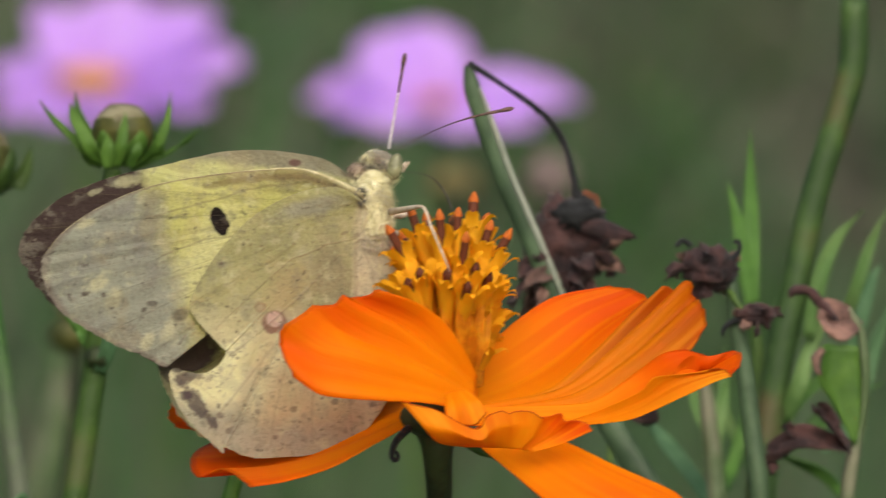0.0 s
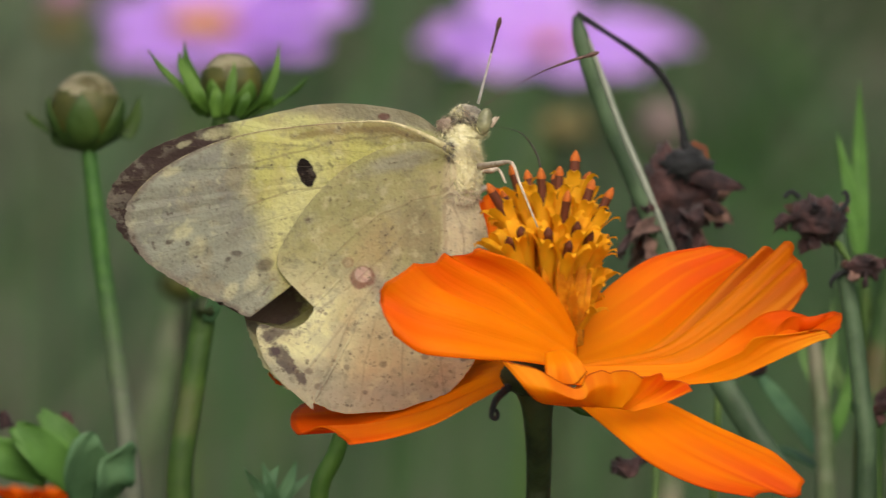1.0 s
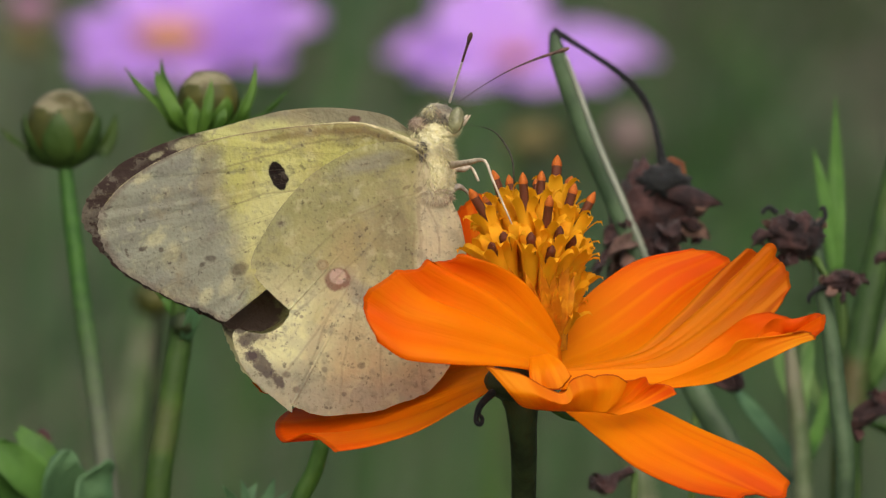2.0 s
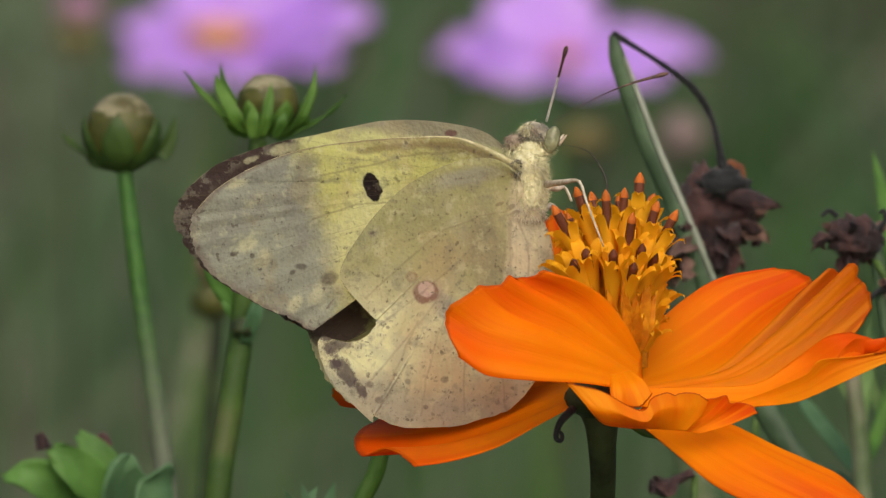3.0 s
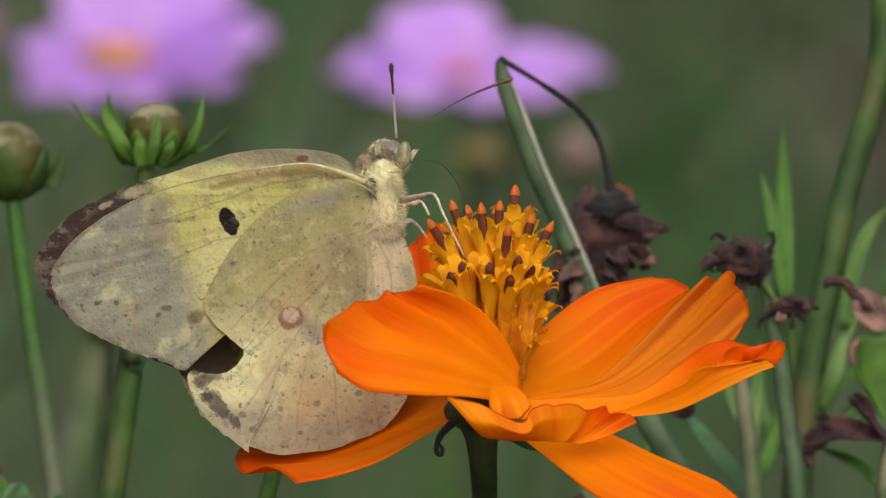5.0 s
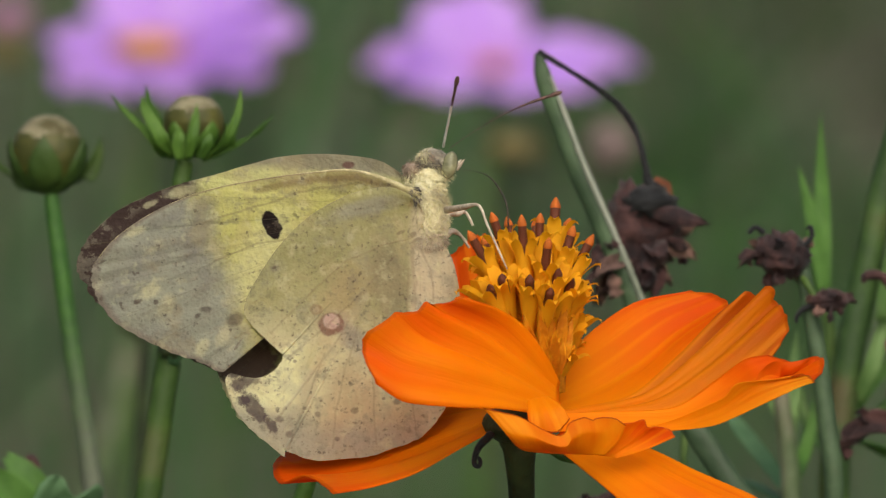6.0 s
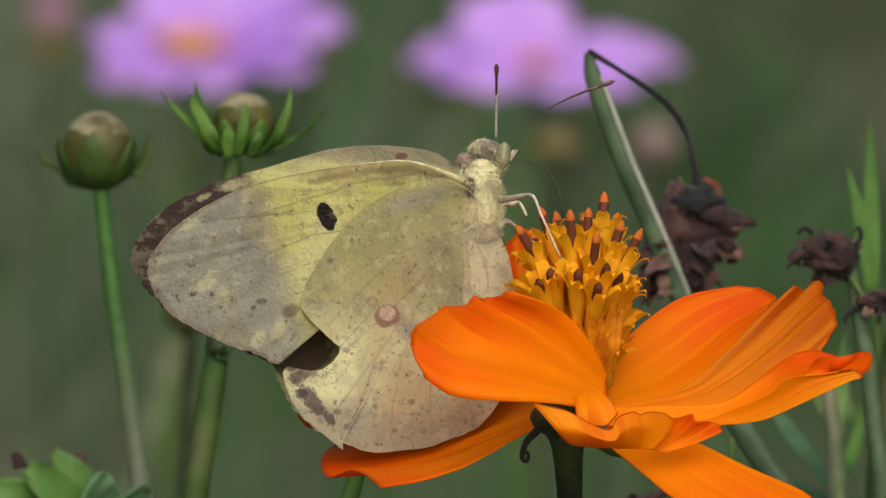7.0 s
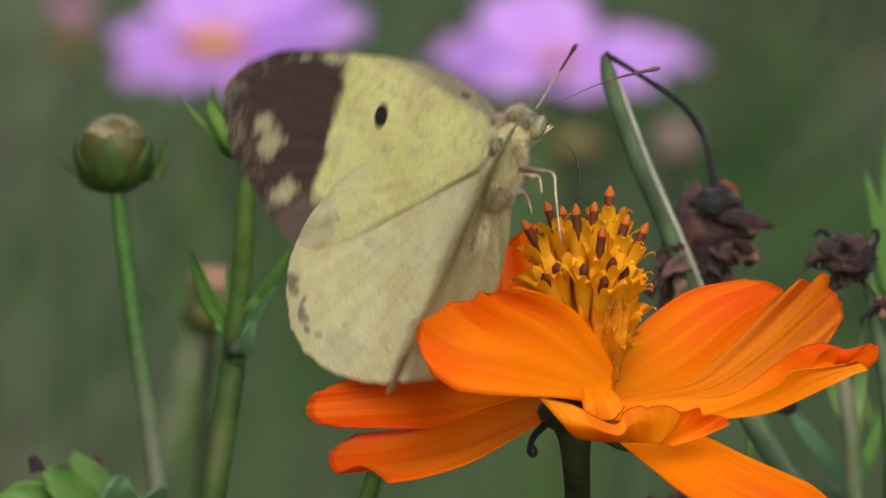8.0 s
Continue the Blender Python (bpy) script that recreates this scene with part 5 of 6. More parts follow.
# ---- the arched stalk with a hanging dead head ----
def arched_stalk():
    low = at((30.72, -21.69, 66))
    plant = thing("withered_flower", foot(low), "withered brown cosmos head hanging from a bent stalk", "dead flower")
    bm = fresh()
    line = [(12.46, 18.87, 70), (12.90, 16.78, 70), (14.26, 13.14, 70), (15.71, 9.26, 70), (17.51, 5.14, 70), (19.69, 0.05, 70), (22.12, -6.26, 70), (25.24, -12.55, 69), (28.60, -17.86, 68)]
    tube(bm, [*[at(p) for p in line], low, foot(low)], [0.35, 0.75, 0.9, 0.95, 0.95, 0.95, 1.0, 1.1, 1.1, 1.2, 2.0], 56, 12, 0.6, 0.04)
    part("stem", bm, STEM_GREY, plant, "flattened grey-green stalk")
    bm = fresh()
    tube(bm, [at((p[0] + 0.62, p[1] + 0.1, p[2] - 0.6)) for p in line[1:-2]], [0.12, 0.22, 0.26, 0.26, 0.28, 0.28], 40, 8, 1.0, 0.05)
    part("pale_ridge", bm, RIDGE, plant, "pale ridge along the stalk")
    bm = fresh()
    tube(bm, [at((12.42, 18.96, 70)), at((13.48, 18.38, 70)), at((15.70, 17.00, 70)), at((18.10, 15.40, 70)), at((19.75, 13.90, 71)), at((20.95, 11.80, 71)), at((21.55, 9.60, 71)), at((22.05, 7.20, 71))],
         [0.30, 0.27, 0.22, 0.27, 0.34, 0.26, 0.30, 0.5], 40, 9, 1.0, 0.35)
    part("bent_stalk", bm, DEAD_STALK, plant, "thin black dried stalk")
    head = withered_head(plant, "head", (20.85, 3.30, 72), (3.5, 3.0, 3.9), 4, 20, DEAD)
    bm = fresh()
    lump(bm, at((21.93, 5.97, 70.4)), (2.2, 2.0, 1.5), 8, 0.35, 14, 20, 600)
    part("calyx", bm, DEAD_STALK, head, "black dried calyx")
    for i, (line, half) in enumerate((([(22.20, 5.30, 69), (24.40, 4.95, 68), (26.00, 4.40, 68), (27.20, 4.10, 68)], 0.85), ([(19.23, 1.75, 71), (17.75, 1.41, 70), (16.88, 0.44, 70)], 0.9),
                                      ([(20.18, 1.26, 70), (18.46, 0.53, 69), (17.25, -0.92, 69)], 0.8), ([(22.09, 1.99, 69), (22.34, 0.05, 69), (21.37, -1.41, 69)], 1.3))):
        bm = fresh()
        blade(bm, [at(p) for p in line], (0.1, 0.5, 0.8), half, 0.5, 0.15, 14, 8, 0.15, 0.6, 0.25, i + 20, 0.6, i == 0)
        part("withered_petal", bm, DEAD_LEAF if i == 2 else DEAD, head)
    bm = fresh()
    blade(bm, [at((22.40, 8.07, 72)), at((23.38, 7.10, 72)), at((24.28, 5.40, 73))], (0.8, 0.5, 0.3), 0.9, 0.3, 0.15, 10, 5, 0.1, 0.4, 0.4, 9, 0.5)
    part("withered_petal", bm, RUST, head, "rust orange withered petal")


def dead_bud():
    plant = stalk("withered_flower", "small crumpled dark brown seed head on a green stem", "dead flower",
                  [((34.73, 1.02, 58), 0.55), ((35.13, -2.57, 58), 0.62), ((35.93, -6.87, 58), 0.75), ((36.63, -12.14, 58), 0.8), ((37.24, -18.12, 58), 0.85)], STEM_GREY)
    head = withered_head(plant, "head", (32.96, 1.48, 58), (2.3, 2.2, 1.9), 12, 12, DEAD)
    for i, line in enumerate(([(31.39, 3.30, 57), (30.67, 3.78, 57), (30.05, 3.30, 57)], [(34.50, 1.96, 57), (35.41, 2.92, 57), (35.31, 3.78, 57), (34.93, 3.59, 57)])):
        bm = fresh()
        tube(bm, [at(p) for p in line], [0.25, 0.22, 0.2, 0.1][:len(line)], 14, 6, 1.0, 0.2)
        part("curled_tip", bm, DEAD_STALK, head)
    bm = fresh()
    tube(bm, [at((34.54, -0.19, 58)), at((35.22, -1.39, 57)), at((36.17, -2.82, 57))], [0.3, 0.3, 0.2], 10, 6)
    part("side_stalk", bm, STEM, plant)
    curl = withered_head(plant, "side_head", (36.94, -2.44, 57), (1.5, 1.4, 0.9), 17, 6, DEAD)
    bm = fresh()
    tube(bm, [at((35.94, -2.82, 57)), at((34.83, -3.06, 57)), at((34.12, -3.78, 57)), at((34.12, -4.35, 57))], [0.3, 0.25, 0.2, 0.1], 14, 6, 1.0, 0.2)
    part("curled_tip", bm, DEAD_STALK, curl)


arched_stalk()
dead_bud()


# ---- stems and leaves at the edge ----
def leaf_spray(plant, name, root_at, tips, half, material, seed):
    """Narrow leaflets from one point."""
    rng = random.Random(seed)
    for i, tip in enumerate(tips):
        a, b = Vector(root_at), Vector(tip)
        mid = a.lerp(b, 0.5) + Vector((rng.uniform(-0.6, 0.6), rng.uniform(-0.3, 0.6), rng.uniform(-1, 1)))
        bm = fresh()
        blade(bm, [at(a), at(mid), at(b)], (1.0, rng.uniform(-0.3, 0.3), 0.35 if b.x < a.x else -0.35), half * rng.uniform(0.8, 1.15), 0.3, 0.15, 14, 4, 0, 0.3, 0.05, seed + i, 0.45, True)
        part(name, bm, material, plant)


def strap_leaves(plant, name, rows):
    """Long narrow leaves, each through its own points: (points, half width, material)."""
    for i, (line, half, paint) in enumerate(rows):
        bm = fresh()
        blade(bm, [at(p) for p in line], VIEW.to_3x3() @ Vector((1.0, 0.35 if i % 2 else -0.25, -0.2)), half * 0.72, 0.35, 0.15, 18, 6, 0, 0.7, 0.12, i + 3, 0.5, True)
        part(name, bm, paint, plant)


thick = stalk("flower_stalk", "thick green stalk with a reddish edge and narrow leaves", "plant stem",
              [((47.35, 25.71, 108), 1.3), ((47.04, 19.15, 108), 1.3), ((43.82, 8.04, 108), 1.25), ((42.25, 0.47, 108), 1.3), ((41.12, -4.58, 108), 1.3), ((40.30, -9.62, 108), 1.3), ((39.52, -14.67, 108), 1.35), ((39.19, -18.70, 108), 1.4)], STEM_RED)
strap_leaves(thick, "leaflet", (
    ([(43.41, -4.56, 107), (44.29, 0.48, 106), (45.78, 4.26, 106), (48.18, 6.94, 106)], 1.0, LEAF_PALE), ([(45.83, -4.55, 108), (47.31, -0.51, 106), (48.55, 3.52, 106), (50.29, 7.05, 106)], 0.9, LEAF_PALE),
    ([(46.77, -8.55, 106), (47.75, -3.52, 104), (48.98, 1.00, 104), (49.72, 2.01, 104)], 0.9, LEAF_BLUE), ([(41.17, -11.64, 108), (42.41, -8.60, 107), (43.90, -4.56, 108), (45.80, -1.53, 108)], 1.1, LEAF_PALE),
    ([(41.00, -12.67, 109), (43.00, -9.62, 110), (45.51, -7.59, 110), (47.02, -6.57, 110)], 0.9, BLADE), ([(44.60, -14.40, 110), (47.15, -12.65, 112), (49.63, -4.54, 112), (50.88, -1.49, 112)], 1.2, LEAF_BLUE),
    ([(40.20, -15.20, 109), (43.20, -13.60, 112), (46.80, -10.20, 114), (50.40, -8.60, 114)], 1.2, LEAF), ([(40.40, -9.40, 109), (41.90, -5.40, 112), (42.80, -2.20, 113), (44.60, 1.20, 113)], 0.8, BLADE),
    ([(39.60, -15.00, 109), (42.60, -15.80, 112), (45.60, -17.40, 113), (47.60, -20.20, 113)], 1.3, LEAF), ([(39.40, -17.60, 109), (36.90, -13.60, 114), (35.90, -9.20, 117), (36.30, -5.40, 118)], 0.9, LEAF_PALE)))

grassy = stalk("leafy_stem", "pale green stem with upright narrow leaflets", "plant",
               [((38.43, -1.46, 110), 0.45), ((38.99, -6.01, 110), 0.55), ((39.29, -13.08, 110), 0.6), ((38.78, -19.64, 110), 0.7)], STEM)
leaf_spray(grassy, "leaflet", (38.48, -1.97, 110), [(38.18, 14.29, 110), (36.12, 9.54, 109), (37.75, 7.13, 112)], 0.8, BLADE, 61)

pale = stalk("leafy_stem", "pale green leafy stem below the withered heads", "plant",
             [((34.00, -7.97, 103), 0.6), ((34.40, -11.99, 103), 0.75), ((35.00, -17.00, 103), 0.85), ((35.21, -22.52, 103), 0.9)], STEM_PALE)
strap_leaves(pale, "leaflet", (
    ([(35.11, -14.75, 104), (34.49, -12.73, 108), (33.36, -9.70, 110), (33.19, -6.66, 112)], 1.1, LEAF_PALE), ([(35.01, -14.75, 104), (35.20, -12.72, 108), (35.74, -9.68, 110), (36.48, -6.64, 112)], 1.0, LEAF_PALE),
    ([(35.10, -20.00, 104), (32.60, -16.40, 112), (30.60, -13.60, 118), (29.40, -11.80, 122)], 1.1, LEAF_BLUE), ([(35.10, -21.00, 104), (31.80, -19.20, 112), (29.20, -18.60, 118), (27.60, -19.40, 120)], 1.2, LEAF_BLUE),
    ([(35.15, -19.40, 104), (36.60, -16.40, 110), (37.40, -13.60, 112), (37.60, -11.20, 113)], 0.9, LEAF)))


def dry_leaf(label, line, half, seed, material, side=(0.2, 0.8, 0.5)):
    """A curled dry leaf on a thin stalk that reaches the soil."""
    low = at(line[0])
    ob = thing("dry_leaf", foot(low), label, "dry leaf")
    bm = fresh()
    tube(bm, [low, low - Vector((0.002, 0, 0.06)), low - Vector((0, 0, 0.3)), foot(low)], [0.3, 0.5, 0.7, 1.0], 24, 8)
    part("stalk", bm, STEM, ob)
    bm = fresh()
    blade(bm, [at(p) for p in line], side, half, 0.7, 0.15, 24, 10, 0.16, 2.4, 0.3, seed, 0.5)
    part("blade", bm, material, ob)


def turning_leaf():
    """One dying shoot: pale stalk, a pink dry leaf on its top, a green leaf going brown and two black shrivelled ones."""
    low = at((45.20, -18.50, 69))
    ob = thing("dying_shoot", foot(low), "pale stalk with a green leaf turning brown and curled dry leaves", "plant")
    bm = fresh()
    tube(bm, [at((45.20, -1.79, 69)), at((46.32, -3.96, 69)), at((46.68, -7.35, 69)), at((46.46, -11.23, 69)), at((45.85, -13.65, 69)), low, low - Vector((0, 0, 0.1)), foot(low)], [0.25, 0.42, 0.45, 0.42, 0.6, 0.65, 0.7, 1.0], 50, 8, 1.0, 0.06)
    part("stalk", bm, STEM_PALE, ob, "pale green stalk")
    bm = fresh()
    patch(bm, [(45.66, -13.63, 68), (44.09, -10.26, 67), (42.73, -8.33, 66), (42.48, -6.40, 66)], [(45.95, -13.40, 68), (46.20, -11.21, 68), (46.25, -8.31, 68), (45.95, -5.02, 68)],
          [(42.48, -6.40, 66), (43.19, -5.04, 67), (45.95, -5.02, 68)], 0.7, 0.10, 2.0, 0.4, 0.2, 0.16, 18, 14, 6)
    leaf = part("green_leaf", bm, SEPAL, ob, "green folded leaf")
    bm = fresh()
    tube(bm, [at((42.95, -5.30, 66)), at((42.35, -6.30, 66)), at((42.65, -7.60, 66))], [0.25, 0.45, 0.2], 12, 6, 1.0, 0.3)
    part("brown_rim", bm, DEAD_LEAF, leaf, "brown dried rim")
    bm = fresh()
    patch(bm, [(45.40, -1.70, 69), (44.30, -1.20, 68), (43.30, -0.95, 68), (42.53, -1.32, 68)], [(46.51, -3.09, 69), (45.60, -4.30, 68), (44.60, -4.69, 67), (43.40, -4.40, 67)],
          [(42.53, -1.32, 68), (42.60, -2.60, 66.6), (43.40, -4.40, 67)], -0.8, 0.25, 2.0, 0.5, 0.4, 0.14, 14, 12, 9)
    part("dry_leaf", bm, PINK_DRY, ob, "curled pinkish brown dry leaf")
    bm = fresh()
    tube(bm, [at((40.14, -0.95, 68)), at((40.62, -0.36, 68)), at((41.84, -0.40, 68)), at((42.80, -1.50, 68)), at((44.30, -3.00, 67))], [0.2, 0.45, 0.42, 0.5, 0.15], 24, 7, 1.0, 0.35)
    part("dry_tip", bm, DEAD, ob, "black rolled leaf tip")
    for seed, line, half in ((7, [(45.38, -13.86, 68), (43.20, -13.39, 67), (41.60, -13.00, 66), (40.30, -13.30, 66), (38.70, -14.80, 66), (38.40, -16.20, 66)], 1.15), (8, [(45.23, -13.72, 68), (44.06, -12.42, 66), (43.19, -10.98, 66), (41.97, -10.02, 66)], 0.75),
                             (9, [(41.20, -13.07, 66), (40.10, -12.60, 66), (39.57, -11.80, 66)], 0.5)):
        bm = fresh()
        blade(bm, [at(p) for p in line], VIEW.to_3x3() @ Vector((0.3, 0.5, 0.8)), half, 0.6, 0.15, 22, 8, 0.16, 1.8, 0.3, seed, 0.45)
        part("dry_leaf", bm, DEAD, ob, "dark crumpled dry leaf")


turning_leaf()
dry_leaf("dark curled dry leaf below the flower", [(19.57, -18.75, 64), (18.36, -19.47, 64), (16.90, -20.66, 63), (15.46, -19.21, 63)], 1.1, 9, DEAD)
dry_leaf("dark curled dry leaf below the flower", [(25.23, -10.22, 78), (26.70, -10.46, 78), (28.41, -10.95, 78), (29.39, -10.22, 78)], 0.9, 10, DEAD)

# joint and side leaves of the spiky bud's stem
leaf_spray(spiky, "leaflet", (-19.27, -5.55, 73), [(-23.09, 2.38, 70), (-21.62, -1.41, 74), (-20.11, 1.02, 76), (-17.20, -1.41, 72), (-14.16, 2.72, 70), (-16.18, -1.90, 75), (-21.02, -3.36, 73)], 0.75, LEAF, 91)
leaf_spray(spiky, "leaflet", (-19.05, -7.73, 72), [(-15.62, -0.92, 70), (-17.43, -3.11, 71)], 0.6, LEAF_BLUE, 97)
bm = fresh()
lump(bm, at((-19.15, -6.37, 72)), (1.1, 1.1, 1.0), 4, 0.2)
part("joint", bm, STEM_DARK, spiky, "dark swollen joint")

# lobed leaves and a second orange flower low beside them
lobed = stalk("leafy_stem", "plant with broad lobed bright green leaves", "plant",
              [((-30.11, -23.32, 84), 0.5), ((-30.21, -26.52, 84), 0.6), ((-30.31, -30.45, 84), 0.7)], STEM)
for i, (line, half, tone) in enumerate((([(-30.15, -22.78, 82), (-32.29, -20.04, 80), (-34.22, -18.31, 79), (-36.32, -16.99, 79)], 1.9, BLADE), ([(-30.70, -22.09, 84), (-31.19, -19.38, 84), (-32.57, -17.17, 84), (-33.90, -15.55, 84)], 1.5, LEAF),
                                        ([(-29.96, -23.69, 79), (-29.90, -20.96, 77), (-29.48, -18.74, 76), (-28.74, -17.32, 76)], 2.3, LEAF_BLUE), ([(-28.62, -24.21, 80), (-27.58, -21.96, 78), (-26.60, -20.00, 78), (-25.23, -18.29, 78)], 2.0, LEAF_BLUE),
                                        ([(-33.09, -21.55, 82), (-35.48, -20.04, 80), (-37.89, -19.43, 79), (-40.33, -19.63, 79)], 1.8, BLADE))):
    bm = fresh()
    blade(bm, [at(p) for p in line], VIEW.to_3x3() @ Vector((0.75, 0.3, 0.55)), half, 0.25, 0.2, 16, 8, 0.06, 0.5, 0.7, i + 3, 0.45)
    part("lobe", bm, tone, lobed)
for line in ([(-36.52, -17.08, 79), (-36.71, -16.35, 79), (-37.01, -15.71, 79)], [(-31.45, -16.96, 86), (-31.65, -16.32, 86), (-32.05, -15.83, 86)]):
    bm = fresh()
    tube(bm, [at(p) for p in line], [0.7, 0.6, 0.4], 8, 7, 1.0, 0.3)
    part("withered_tip", bm, DEAD, lobed, "brown withered tip")

second = stalk("orange_flower", "orange cosmos flower half hidden under the leaves", "flower", [((-37.05, -26.71, 160), 0.9), ((-36.94, -29.63, 160), 1.0), ((-36.89, -32.81, 160), 1.1)], STEM_DARK)
for i in range(7):
    a = 2 * math.pi * i / 7 + 0.3
    c, d = Vector((-37.05, -26.45, 160)), Vector((math.cos(a), 0.55, math.sin(a)))
    bm = fresh()
    side = VIEW.to_3x3() @ Vector((-math.sin(a), math.cos(a), 0))
    blade(bm, [at(c + d * 0.5), at(c + d * 2.4 + Vector((0, 0.5, 0))), at(c + d * 4.6)], side, 2.0, 0.2, 0.14, 12, 8, 0.05, 0.4, 0.6, i, 0.3)
    part("petal", bm, ORANGE, second)

# feathery leaf tips and a bent stem under the flower
ferny = stalk("leafy_stem", "feathery pale green leaf tips", "plant", [((-13.12, -22.23, 58), 0.4), ((-13.03, -24.86, 58), 0.5), ((-12.89, -29.17, 58), 0.6)], STEM_PALE)
leaf_spray(ferny, "leaflet", (-13.03, -23.42, 58), [(-15.50, -19.95, 57), (-13.92, -19.47, 57), (-12.55, -19.73, 58), (-11.06, -19.26, 58), (-9.88, -20.47, 59)], 0.55, LEAF_BLUE, 101)
stalk("bent_stem", "bright green stem rising under the orange petals", "plant stem", [((-6.53, -14.05, 40), 0.6), ((-7.00, -16.40, 40), 0.7), ((-7.61, -18.52, 40), 0.75), ((-8.88, -21.57, 40), 0.8)], SEPAL)
stalk("blurred_stem", "pale slender stem further back", "plant stem", [((-40.86, -5.31, 900), 1.1), ((-43.56, -16.11, 900), 1.3), ((-46.98, -28.71, 900), 1.4), ((-50.31, -40.41, 900), 1.4)], STEM_PALE)
stalk("blurred_stem", "pale slender stem further back", "plant stem", [((20.20, -11.81, 420), 1.1), ((21.96, -16.74, 300), 1.3), ((24.96, -26.94, 300), 1.4)], STEM_PALE)


# ---- far pink flowers ----
def pink_flower(centre, tips, disc, label, seed):
    """Broad petals from one centre; tips as (right, up, back, half width) in mm from it."""
    c = at(centre)
    ob = thing("pink_flower", foot(c), label, "flower", "pink flowers behind")
    bm = fresh()
    tube(bm, [c, c - Vector((0.004, 0, 0.05)), c - Vector((0, 0, 0.3)), foot(c)], [1.2, 1.2, 1.5, 2.2], 24, 8)
    part("stem", bm, STEM, ob)
    turn = VIEW.to_3x3()
    for i, (u, v, w, half) in enumerate(tips):
        out = Vector((u, w, v))
        side = out.cross(Vector((0, -0.6, 1))) if abs(u) + abs(v) > abs(w) * 0.8 else Vector((1, 0, 0))
        line = [c + turn @ (out * f + Vector((0, 0, 1)) * lift) / 1000 for f, lift in ((0.07, 0.0), (0.5, 2.2), (1.0, 0.0))]
        bm = fresh()
        blade(bm, line, turn @ side, half, 0.12, 0.4, 16, 12, 0.06, 1.6, 0.75, seed + i, 0.35)
        part("petal", bm, PINK, ob)
    bm = fresh()
    lump(bm, c + turn @ Vector((0, -0.003, 0.003)), disc, seed, 0.15, 10, 14, 900)
    part("disc", bm, DISC_GOLD, ob, "golden flower centre")
    return ob


pink_flower((-55.5, 45.4, 1600), [(35, 7, 0, 12), (28, 18, 6, 12), (9, 23, 9, 11), (-12, 20, 9, 8), (-24, 4, 2, 8), (-21, -5, -6, 10), (-8, -8.0, -13, 9), (8, -8.0, -13, 10), (27, -3.5, -6, 11)], (8.0, 4.5, 2.8),
            "blurred lilac pink cosmos with golden centre", 1)
pink_flower((21.0, 41.0, 1600), [(-29, 4, 0, 9), (-17, 17, 6, 12.5), (-4, 21, 9, 10), (32, 3.5, 0, 9), (24, 8, 8, 6), (-15, -3.0, -12, 12), (9, -4.0, -14, 13), (-23, -0.5, -6, 9), (22, -2.5, -8, 10)], (3.0, 3.0, 1.6),
            "blurred lilac pink cosmos seen from its side", 11)


def far_head(name, label, category, centre, radii, colour, seed, calyx=None, cup=None):
    """A small head on a thin stem, well behind."""
    c = at(centre)
    ob = thing(name, foot(c), label, category)
    bm = fresh()
    tube(bm, [c, c - Vector((0.002, 0, 0.04)), c - Vector((0, 0, 0.25)), foot(c)], [0.8, 0.8, 1.0, 1.6], 20, 8)
    part("stem", bm, STEM_DARK, ob)
    bm = fresh()
    lump(bm, c, radii, seed, 0.22, 14, 18, 500)
    part("head", bm, colour, ob)
    if calyx:
        bm = fresh()
        lump(bm, c - Vector((0.001, 0, calyx / 1000)), (radii[0] * 0.95, radii[1] * 0.95, radii[2] * 1.1), seed + 3, 0.15, 14, 18, 500)
        part("calyx", bm, cup or BUD, ob)


far_head("flower_bud", "half-open salmon pink bud with a dark green calyx", "flower bud", (-26.94, -1.48, 330), (2.6, 2.4, 1.9), SALMON, 5, 3.6)
far_head("flower_bud", "blurred half-open pink bud with a golden calyx", "flower bud", (-96.88, 61.46, 1900), (5.5, 5.0, 3.6), ROSE, 15, 8.0, OCHRE)
far_head("seed_head", "blurred pinkish grey seed head far behind the bent stalk", "dead flower", (37.40, 21.30, 1100), (4.6, 4.0, 4.2), FADED, 8)
far_head("seed_head", "blurred dull golden seed head far behind", "dead flower", (22.11, 22.66, 1300), (5.0, 4.0, 3.0), OCHRE, 9)


